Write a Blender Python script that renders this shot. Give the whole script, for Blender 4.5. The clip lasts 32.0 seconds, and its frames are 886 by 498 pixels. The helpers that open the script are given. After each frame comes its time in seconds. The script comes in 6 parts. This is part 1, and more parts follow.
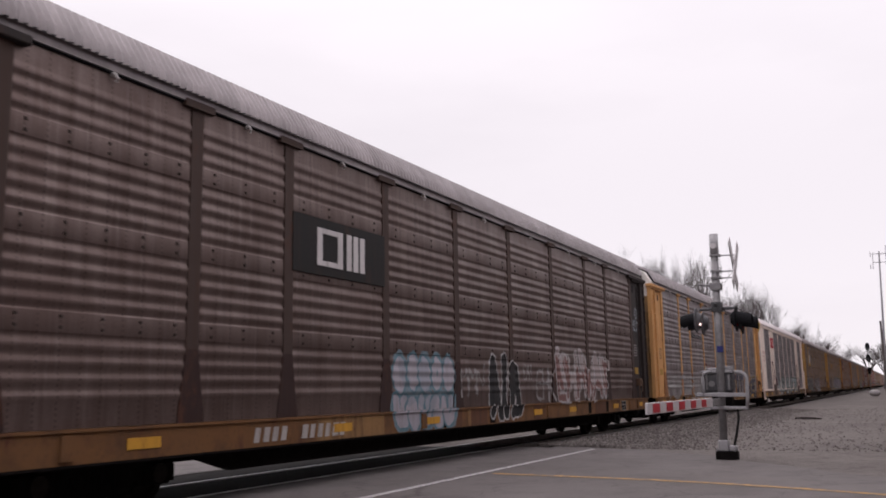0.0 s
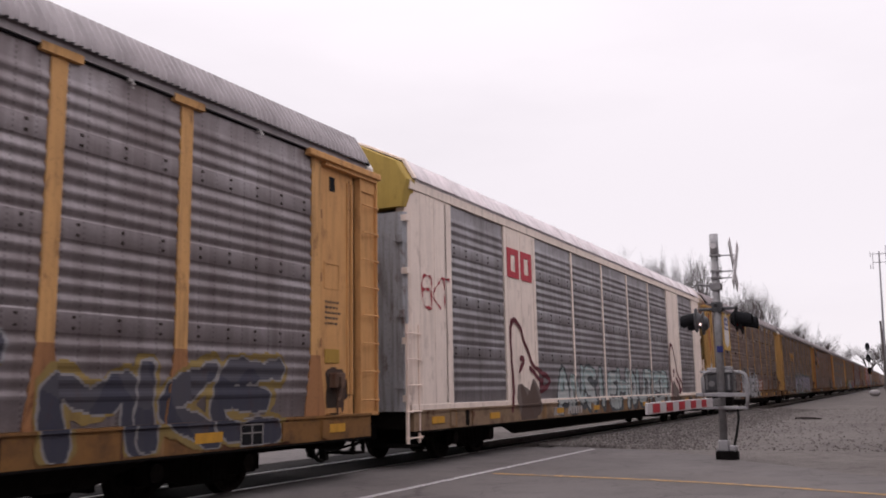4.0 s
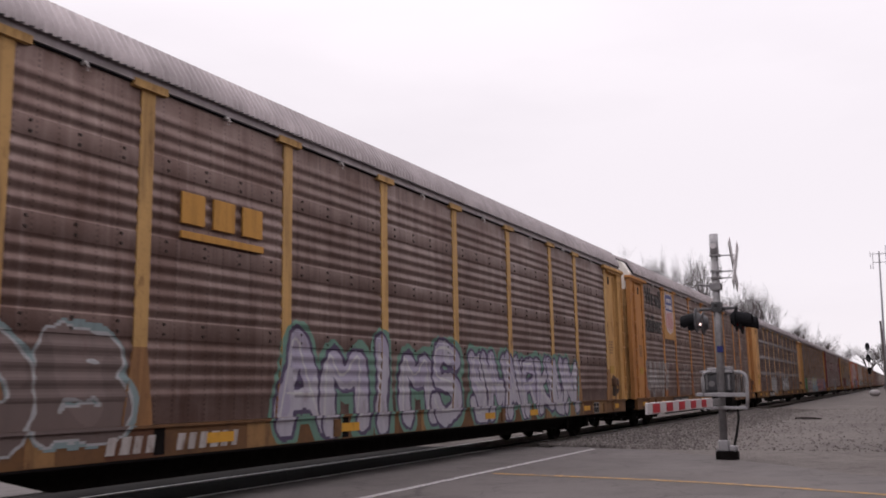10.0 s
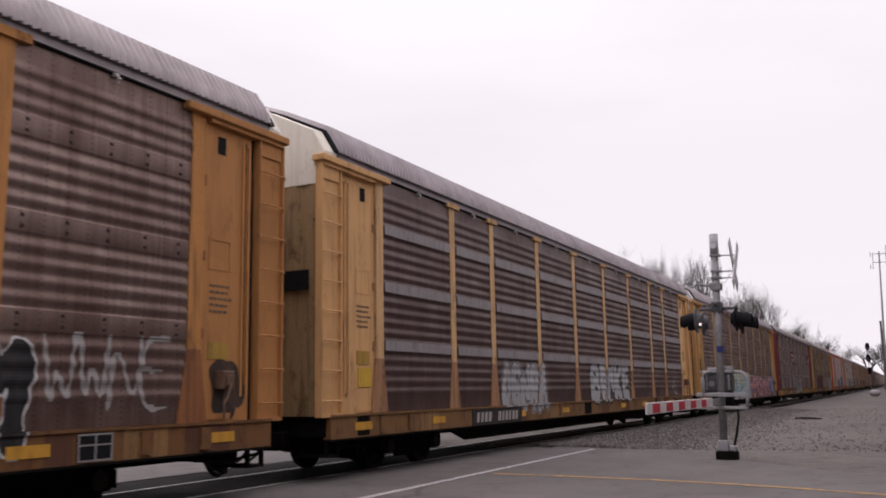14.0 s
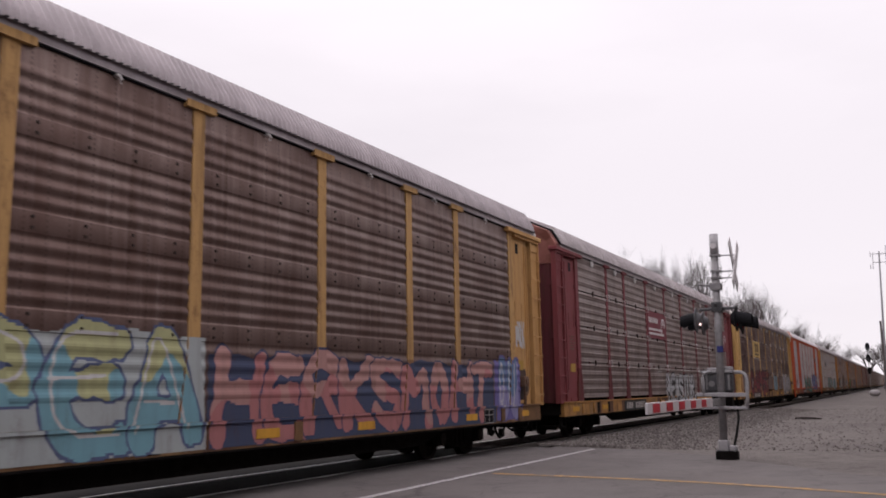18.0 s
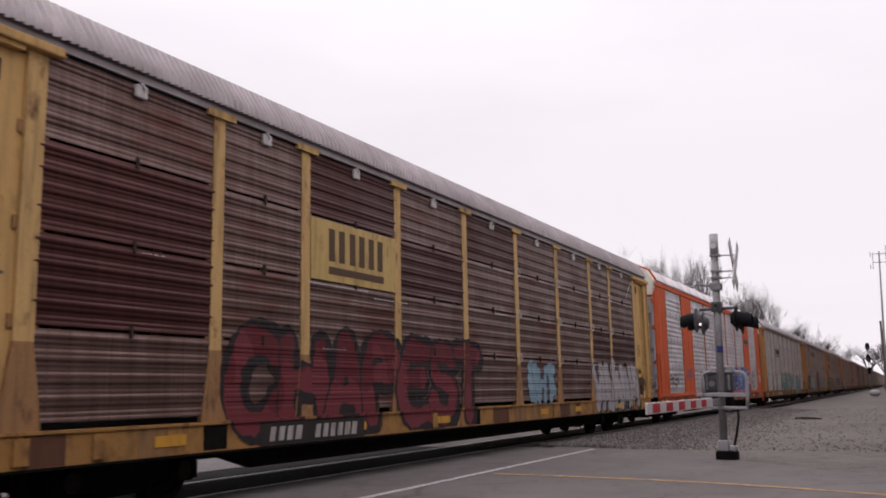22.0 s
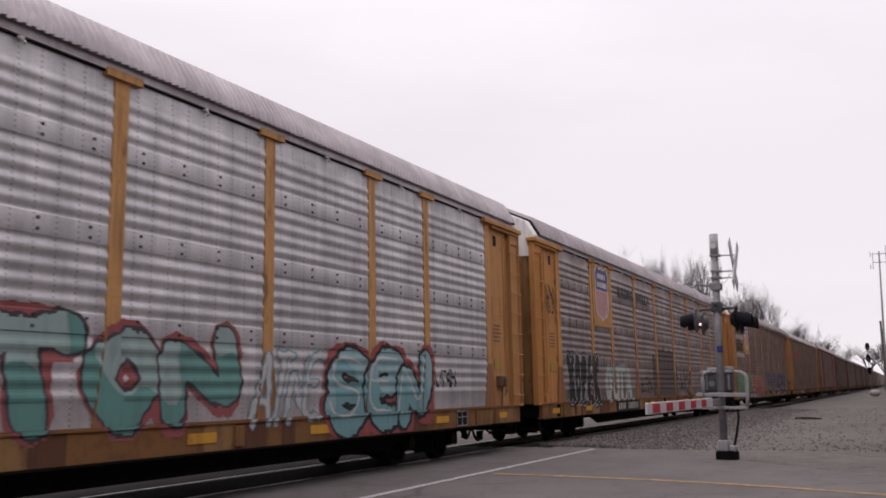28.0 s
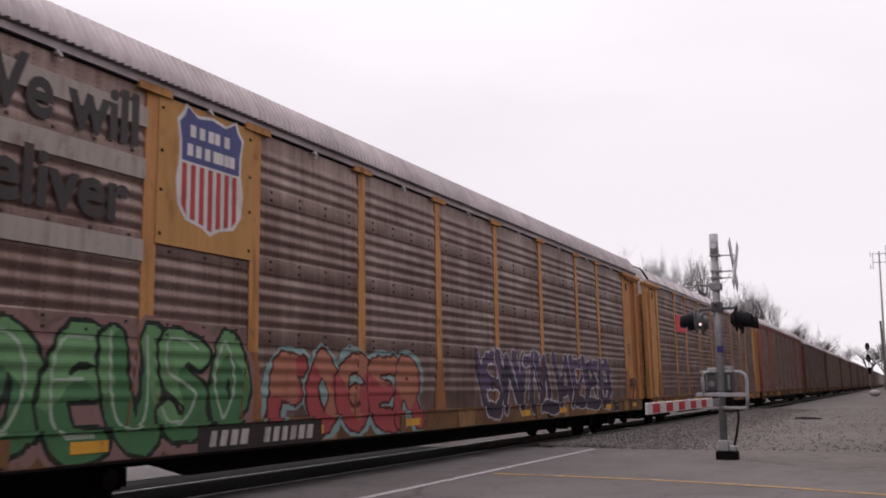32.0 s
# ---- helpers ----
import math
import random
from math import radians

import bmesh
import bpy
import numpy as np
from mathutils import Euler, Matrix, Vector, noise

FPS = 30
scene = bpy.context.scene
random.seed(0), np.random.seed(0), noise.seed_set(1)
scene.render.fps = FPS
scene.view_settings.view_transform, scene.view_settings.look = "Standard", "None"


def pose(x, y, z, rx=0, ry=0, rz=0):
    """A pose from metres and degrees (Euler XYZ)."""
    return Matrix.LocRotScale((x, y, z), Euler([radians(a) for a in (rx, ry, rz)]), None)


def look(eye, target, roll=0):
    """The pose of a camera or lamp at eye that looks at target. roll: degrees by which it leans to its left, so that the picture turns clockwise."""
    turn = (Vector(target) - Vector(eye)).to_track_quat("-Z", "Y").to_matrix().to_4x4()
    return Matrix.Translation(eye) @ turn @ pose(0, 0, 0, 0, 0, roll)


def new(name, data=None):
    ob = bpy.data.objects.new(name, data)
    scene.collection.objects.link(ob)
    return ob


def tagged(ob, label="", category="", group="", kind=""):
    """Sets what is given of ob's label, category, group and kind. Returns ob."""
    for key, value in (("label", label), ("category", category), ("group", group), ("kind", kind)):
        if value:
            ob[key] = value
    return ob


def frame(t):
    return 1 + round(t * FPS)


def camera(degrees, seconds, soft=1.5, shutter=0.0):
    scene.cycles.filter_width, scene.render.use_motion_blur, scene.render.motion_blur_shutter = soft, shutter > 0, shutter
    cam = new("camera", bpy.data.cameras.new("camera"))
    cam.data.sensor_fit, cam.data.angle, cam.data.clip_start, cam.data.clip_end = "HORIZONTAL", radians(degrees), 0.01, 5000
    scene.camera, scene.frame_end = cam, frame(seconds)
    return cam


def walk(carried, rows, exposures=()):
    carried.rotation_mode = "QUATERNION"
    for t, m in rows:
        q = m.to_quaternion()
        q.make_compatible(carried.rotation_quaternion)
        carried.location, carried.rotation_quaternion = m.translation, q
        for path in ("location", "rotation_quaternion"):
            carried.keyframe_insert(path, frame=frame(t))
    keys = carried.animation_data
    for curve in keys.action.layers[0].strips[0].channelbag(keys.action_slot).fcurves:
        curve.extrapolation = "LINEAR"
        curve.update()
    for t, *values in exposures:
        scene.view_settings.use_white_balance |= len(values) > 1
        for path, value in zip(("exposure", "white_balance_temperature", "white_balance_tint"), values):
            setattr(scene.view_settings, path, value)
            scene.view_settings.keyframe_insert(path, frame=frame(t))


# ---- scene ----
# ---- camera: stands still beside the level crossing ----
EYE = pose(0.0, 0.0, 1.36, 99.08, 1.05, 26.95)
cam = camera(52.72, 32.0, soft=1.8, shutter=0.1)
walk(cam, [(0.0, EYE), (32.0, EYE)], exposures=[(0.0, 0.0, 6500, 14), (24.0, 0.0, 6500, 14), (25.0, -0.06, 6500, 14), (26.0, -0.1, 6500, 14), (27.0, -0.09, 6500, 14), (28.5, -0.04, 6500, 14), (29.5, 0.0, 6500, 14), (32.0, 0.0, 6500, 14)])

# ---- world: bright overcast sky ----
world = bpy.data.worlds.new("overcast_sky")
scene.world = world
world.use_nodes = True
wn, wl = world.node_tree.nodes, world.node_tree.links
wn.clear()
w_out = wn.new("ShaderNodeOutputWorld")
w_bg = wn.new("ShaderNodeBackground")
w_sky = wn.new("ShaderNodeTexSky")
w_sky.sky_type = "NISHITA"
w_sky.sun_disc = False
w_sky.sun_elevation = radians(48)
w_sky.sun_rotation = radians(60)
w_mix = wn.new("ShaderNodeMix")
w_mix.data_type = "RGBA"
w_co = wn.new("ShaderNodeTexCoord")
w_map = wn.new("ShaderNodeMapping")
w_map.inputs["Scale"].default_value = (1.0, 1.0, 3.2)
w_noise = wn.new("ShaderNodeTexNoise")
w_noise.inputs["Scale"].default_value = 1.6
w_noise.inputs["Detail"].default_value = 5.0
w_ramp = wn.new("ShaderNodeValToRGB")
w_ramp.color_ramp.elements[0].position = 0.34
w_ramp.color_ramp.elements[0].color = (8.6, 8.2, 8.55, 1)
w_ramp.color_ramp.elements[1].position = 0.6
w_ramp.color_ramp.elements[1].color = (9.6, 9.15, 9.5, 1)
w_mix.inputs["Factor"].default_value = 0.96
wl.new(w_co.outputs["Generated"], w_map.inputs["Vector"])
wl.new(w_map.outputs["Vector"], w_noise.inputs["Vector"])
wl.new(w_noise.outputs["Fac"], w_ramp.inputs["Fac"])
wl.new(w_sky.outputs["Color"], w_mix.inputs["A"])
wl.new(w_ramp.outputs["Color"], w_mix.inputs["B"])
w_sep = wn.new("ShaderNodeSeparateXYZ")
w_up = wn.new("ShaderNodeFloatCurve")
curve = w_up.mapping.curves[0]
curve.points[0].location = (0.0, 0.34)
curve.points[1].location = (1.0, 1.0)
curve.points.new(0.45, 0.39)
w_up.mapping.update()
w_gain = wn.new("ShaderNodeMath")
w_gain.operation = "MULTIPLY"
w_gain.inputs[1].default_value = 2.6
w_mul = wn.new("ShaderNodeVectorMath")
w_mul.operation = "SCALE"
wl.new(w_co.outputs["Generated"], w_sep.inputs["Vector"])
wl.new(w_sep.outputs["Z"], w_up.inputs["Value"])
wl.new(w_mix.outputs["Result"], w_mul.inputs[0])
wl.new(w_up.outputs["Value"], w_gain.inputs[0])
wl.new(w_gain.outputs["Value"], w_mul.inputs["Scale"])
wl.new(w_mul.outputs["Vector"], w_bg.inputs["Color"])
w_bg.inputs["Strength"].default_value = 0.116
wl.new(w_bg.outputs["Background"], w_out.inputs["Surface"])

sun_data = bpy.data.lights.new("sun", "SUN")
sun_data.energy = 0.5
sun_data.angle = radians(25)
sun_data.color = (1.0, 0.97, 0.94)
sun = new("sun", sun_data)
sun.matrix_world = look((-26, 20, 40), (0, 12, 0))


# ---- materials ----
class Nodes:
    """A short way to wire a node material."""

    def __init__(self, name):
        self.mat = bpy.data.materials.new(name)
        self.mat.use_nodes = True
        self.n, self.l = self.mat.node_tree.nodes, self.mat.node_tree.links
        self.bsdf = self.n["Principled BSDF"]
        self.bsdf.inputs["Specular IOR Level"].default_value = 0.12
        self.co = self.n.new("ShaderNodeTexCoord")

    def link(self, a, b):
        self.l.new(a, b)

    def mapped(self, scale, world_space=False):
        m = self.n.new("ShaderNodeMapping")
        m.inputs["Scale"].default_value = scale
        if world_space:
            g = self.n.new("ShaderNodeNewGeometry")
            self.link(g.outputs["Position"], m.inputs["Vector"])
        else:
            self.link(self.co.outputs["Object"], m.inputs["Vector"])
        return m.outputs["Vector"]

    def shifted(self, vec):
        """Moves the pattern by the object's own random number."""
        info = self.n.new("ShaderNodeObjectInfo")
        a = self.n.new("ShaderNodeVectorMath")
        a.operation = "MULTIPLY_ADD"
        c = self.n.new("ShaderNodeCombineXYZ")
        for k in ("X", "Y", "Z"):
            self.link(info.outputs["Random"], c.inputs[k])
        self.link(c.outputs["Vector"], a.inputs[0])
        a.inputs[1].default_value = (37.0, 53.0, 29.0)
        self.link(vec, a.inputs[2])
        return a.outputs["Vector"]

    def noise(self, vec, scale, detail=4.0, rough=0.55):
        t = self.n.new("ShaderNodeTexNoise")
        t.inputs["Scale"].default_value = scale
        t.inputs["Detail"].default_value = detail
        t.inputs["Roughness"].default_value = rough
        self.link(vec, t.inputs["Vector"])
        return t.outputs["Fac"]

    def ramp(self, fac, stops):
        r = self.n.new("ShaderNodeValToRGB")
        e = r.color_ramp.elements
        while len(e) < len(stops):
            e.new(0.5)
        for k, (p, c) in enumerate(stops):
            e[k].position = p
            e[k].color = (*c, 1) if not isinstance(c, (int, float)) else (c, c, c, 1)
        self.link(fac, r.inputs["Fac"])
        return r.outputs["Color"]

    def mix(self, fac, a, b, kind="MIX"):
        m = self.n.new("ShaderNodeMix")
        m.data_type = "RGBA"
        m.blend_type = kind
        for key, v in (("Factor", fac), ("A", a), ("B", b)):
            s = m.inputs[key] if key == "Factor" else [i for i in m.inputs if i.name == key and i.type == "RGBA"][0]
            if isinstance(v, (int, float)) and key == "Factor":
                s.default_value = v
            elif isinstance(v, tuple):
                s.default_value = (*v, 1)
            else:
                self.link(v, s)
        return [o for o in m.outputs if o.type == "RGBA"][0]

    def bump(self, height, strength, dist=0.01):
        b = self.n.new("ShaderNodeBump")
        b.inputs["Strength"].default_value = strength
        b.inputs["Distance"].default_value = dist
        self.link(height, b.inputs["Height"])
        self.link(b.outputs["Normal"], self.bsdf.inputs["Normal"])

    def done(self, color, rough=0.7, metal=0.0):
        for v, key in ((color, "Base Color"), (rough, "Roughness"), (metal, "Metallic")):
            s = self.bsdf.inputs[key]
            if isinstance(v, (int, float)):
                s.default_value = v
            elif isinstance(v, tuple):
                s.default_value = (*v, 1)
            else:
                self.link(v, s)
        return self.mat


MATS = {}
PAINT_WEAR = 0.94  # years of film and soot on every painted surface


def paint(name, color, dirt=0.4, dirt_color=(0.052, 0.027, 0.018), rough=0.6, streak=True):
    """Old railway paint: noise stains, streaks that run down, faint fading."""
    if name in MATS:
        return MATS[name]
    color = (PAINT_WEAR * color[0], PAINT_WEAR * 0.9 * color[1] if color[0] > 2.2 * color[2] else PAINT_WEAR * color[1], PAINT_WEAR * color[2])
    if max(color) > 0.12:
        color = tuple(0.94 * c + 0.014 for c in color)
    k = Nodes(name)
    v = k.shifted(k.mapped((1, 1, 1)))
    big = k.noise(v, 1.3, 5)
    run = k.noise(k.shifted(k.mapped((6, 6, 0.5) if streak else (2, 2, 2))), 1.5, 4)
    fine = k.noise(v, 22, 3)
    c = k.mix(k.ramp(big, [(0.3, 0.0), (0.75, 0.45)]), color, tuple(min(1, x * 0.72 + 0.02) for x in color))
    c = k.mix(k.ramp(run, [(0.48, 0.0), (0.75, dirt)]), c, dirt_color)
    c = k.mix(k.ramp(fine, [(0.55, 0.0), (0.8, dirt * 0.6)]), c, dirt_color)
    k.bsdf.inputs["Specular IOR Level"].default_value = 0.25
    rusty = k.noise(k.shifted(k.mapped((1.6, 1.6, 0.7))), 2.3, 6, 0.68)
    c = k.mix(k.ramp(rusty, [(0.56, 0.0), (0.7, 1.5 * dirt)]), c, (0.085, 0.032, 0.018))
    k.bump(fine, 0.15, 0.004)
    MATS[name] = k.done(c, k.ramp(big, [(0.2, rough), (0.8, min(1, rough + 0.25))]))
    return MATS[name]


def galvanised(name, light, grime, amount, rust=0.0, rust_color=(0.1, 0.035, 0.025), tone=((1.02, 0.91, 0.87), (1.14, 0.87, 0.8)), holes=True, metal=0.64):
    """Weathered galvanised sheet: stains along and down it, rows of small holes, patches of rust."""
    if name in MATS:
        return MATS[name]
    if light[0] > 0.5 and tone[0][0] > 1:
        tone, metal = ((0.96, 0.93, 0.94), (0.9, 0.86, 0.86)), 0.65 * metal
    light, grime = tuple(a * x for a, x in zip(tone[0], light)), tuple(a * x for a, x in zip(tone[1], grime))
    k = Nodes(name)
    k.bsdf.inputs["Specular IOR Level"].default_value = 0.38
    band = k.noise(k.shifted(k.mapped((1, 0.8, 1.6))), 1.1, 5, 0.6)
    cloud = k.noise(k.shifted(k.mapped((1, 0.7, 0.9))), 0.9, 6, 0.7)
    run = k.noise(k.shifted(k.mapped((1, 3.0, 0.3))), 1.3, 5, 0.65)
    fine = k.noise(k.shifted(k.mapped((1, 3, 8))), 9, 3)
    base = tuple(a + (b - a) * amount * 0.75 for a, b in zip(light, grime))
    c = k.mix(k.ramp(band, [(0.38, 0.0), (0.72, 0.6)]), base, grime)
    c = k.mix(k.ramp(cloud, [(0.42, 0.0), (0.62, 0.25 + 0.35 * amount)]), c, tuple(0.78 * x for x in grime))
    c = k.mix(k.ramp(run, [(0.42, 0.0), (0.66, 0.25 + 0.45 * amount)]), c, tuple(0.65 * x for x in grime))
    pale = k.noise(k.shifted(k.mapped((1, 9.0, 0.4))), 1.9, 3, 0.5)
    c = k.mix(k.ramp(pale, [(0.54, 0.0), (0.74, 0.2)]), c, tuple(min(1.0, 1.15 * x) for x in light))
    c = k.mix(k.ramp(fine, [(0.45, 0.0), (0.8, 0.3)]), c, tuple(0.6 * x for x in grime))
    if holes:
        sep = k.n.new("ShaderNodeSeparateXYZ")
        k.link(k.co.outputs["Object"], sep.inputs["Vector"])
        rows = []
        for axis, size, part_on in (("Y", 0.29, 0.075), ("Z", 0.062, 0.5)):
            m = k.n.new("ShaderNodeMath")
            m.operation = "MULTIPLY"
            m.inputs[1].default_value = 1.0 / size
            k.link(sep.outputs[axis], m.inputs[0])
            f = k.n.new("ShaderNodeMath")
            f.operation = "FRACT"
            k.link(m.outputs[0], f.inputs[0])
            g = k.n.new("ShaderNodeMath")
            g.operation = "LESS_THAN"
            g.inputs[1].default_value = part_on
            k.link(f.outputs[0], g.inputs[0])
            rows.append(g.outputs[0])
        both = k.n.new("ShaderNodeMath")
        both.operation = "MULTIPLY"
        k.link(rows[0], both.inputs[0])
        k.link(rows[1], both.inputs[1])
        c = k.mix(k.ramp(both.outputs[0], [(0.0, 0.0), (1.0, 0.6)]), c, tuple(0.35 * x for x in grime))
    if rust:
        patch = k.noise(k.shifted(k.mapped((1, 0.5, 1.3))), 1.1, 3)
        c = k.mix(k.ramp(patch, [(0.62 - 0.25 * rust, 0.0), (0.72 - 0.2 * rust, 0.85)]), c, rust_color)
    MATS[name] = k.done(c, k.ramp(band, [(0.3, 0.36), (0.7, 0.58)]), metal)
    return MATS[name]


def plain(name, color, rough=0.6, metal=0.0, grain=30.0, vary=0.35):
    if name in MATS:
        return MATS[name]
    k = Nodes(name)
    f = k.noise(k.mapped((1, 1, 1)), grain, 4)
    c = k.mix(k.ramp(f, [(0.35, 0.0), (0.75, 1.0)]), color, tuple(x * (1 - vary) for x in color))
    if max(color) < 0.05:
        k.bsdf.inputs["Specular IOR Level"].default_value = 0.03
    MATS[name] = k.done(c, rough, metal)
    return MATS[name]


def glowing(name, color, strength):
    k = Nodes(name)
    k.bsdf.inputs["Emission Color"].default_value = (*color, 1)
    k.bsdf.inputs["Emission Strength"].default_value = strength
    return k.done(color, 0.4)


def ground_mats():
    k = Nodes("asphalt")
    v = k.mapped((1, 1, 1), True)
    big = k.noise(v, 0.35, 5)
    mid = k.noise(v, 2.2, 5, 0.65)
    fine = k.noise(v, 90, 3)
    c = k.ramp(big, [(0.3, (0.092, 0.081, 0.078)), (0.7, (0.135, 0.12, 0.117))])
    c = k.mix(k.ramp(mid, [(0.52, 0.0), (0.7, 0.5)]), c, (0.05, 0.045, 0.044))
    c = k.mix(k.ramp(fine, [(0.45, 0.0), (0.75, 0.5)]), c, (0.16, 0.147, 0.144))
    crack = k.n.new("ShaderNodeTexVoronoi")
    crack.feature = "DISTANCE_TO_EDGE"
    crack.inputs["Scale"].default_value = 0.55
    warp = k.n.new("ShaderNodeVectorMath")
    warp.operation = "MULTIPLY_ADD"
    wn2 = k.n.new("ShaderNodeTexNoise")
    wn2.inputs["Scale"].default_value = 1.7
    k.link(v, wn2.inputs["Vector"])
    k.link(wn2.outputs["Color"], warp.inputs[0])
    warp.inputs[1].default_value = (0.9, 0.9, 0.0)
    k.link(v, warp.inputs[2])
    k.link(warp.outputs["Vector"], crack.inputs["Vector"])
    c = k.mix(k.ramp(crack.outputs["Distance"], [(0.0, 0.5), (0.01, 0.0)]), c, (0.02, 0.018, 0.018))
    patch = k.noise(v, 0.8, 2, 0.4)
    c = k.mix(k.ramp(patch, [(0.6, 0.0), (0.72, 0.3)]), c, (0.045, 0.041, 0.04))
    k.bump(fine, 0.4, 0.01)
    asphalt = k.done(c, 0.75)
    k = Nodes("gravel")
    v = k.mapped((1, 1, 1), True)
    vor = k.n.new("ShaderNodeTexVoronoi")
    vor.inputs["Scale"].default_value = 17
    k.link(v, vor.inputs["Vector"])
    big = k.noise(v, 0.25, 5)
    mid = k.noise(v, 1.6, 5, 0.7)
    c = k.ramp(big, [(0.3, (0.09, 0.078, 0.073)), (0.7, (0.145, 0.128, 0.12))])
    c = k.mix(k.ramp(mid, [(0.45, 0.0), (0.68, 0.6)]), c, (0.048, 0.04, 0.036))
    sep = k.n.new("ShaderNodeSeparateColor")
    k.link(vor.outputs["Color"], sep.inputs["Color"])
    c = k.mix(k.ramp(sep.outputs["Red"], [(0.0, 0.0), (1.0, 0.55)]), c, (0.17, 0.152, 0.143))
    k.bump(vor.outputs["Distance"], 0.8, 0.03)
    gravel = k.done(c, 0.9)
    k = Nodes("ballast_stone")
    info = k.n.new("ShaderNodeNewGeometry")
    c = k.ramp(info.outputs["Random Per Island"], [(0.0, (0.1, 0.087, 0.081)), (0.6, (0.145, 0.128, 0.121)), (1.0, (0.22, 0.2, 0.19))])
    stone = k.done(c, 0.9)
    k = Nodes("worn_white_line")
    f = k.noise(k.mapped((1, 1, 1), True), 14, 5, 0.7)
    white = k.done(k.ramp(f, [(0.38, (0.16, 0.15, 0.15)), (0.55, (0.46, 0.44, 0.44))]), 0.7)
    k = Nodes("worn_yellow_line")
    f = k.noise(k.mapped((1, 1, 1), True), 5, 5, 0.75)
    yellow = k.done(k.ramp(f, [(0.36, (0.13, 0.108, 0.095)), (0.6, (0.4, 0.235, 0.085))]), 0.75)
    return asphalt, gravel, stone, white, yellow


ASPHALT, GRAVEL, STONE, WHITE_LINE, YELLOW_LINE = ground_mats()
BLACK_STEEL = plain("black_underframe_steel", (0.011, 0.0095, 0.009), 0.75, 0.0, 8, 0.5)
WHEEL_STEEL = plain("worn_wheel_steel", (0.03, 0.025, 0.023), 0.6, 0.2, 12, 0.4)
RAIL_STEEL = plain("rail_steel", (0.42, 0.39, 0.37), 0.3, 0.8, 6, 0.4)
RUBBER = plain("black_rubber_hose", (0.02, 0.02, 0.02), 0.7)
TIE_WOOD = plain("creosoted_tie_wood", (0.07, 0.055, 0.045), 0.9, 0.0, 5, 0.5)
# dark oily crossing asphalt, its colour also holding the shade under the train
CROSSING = plain("dark_asphalt_with_shade", (0.026, 0.0235, 0.023), 0.85, 0.0, 9, 0.4)
ALU = plain("weathered_aluminium", (0.5, 0.48, 0.48), 0.45, 0.35, 14, 0.3)
BOLT_STEEL = plain("dark_bolt_steel", (0.055, 0.042, 0.038), 0.8)
BLACK_PAINT = plain("matt_black_paint", (0.015, 0.015, 0.017), 0.6)


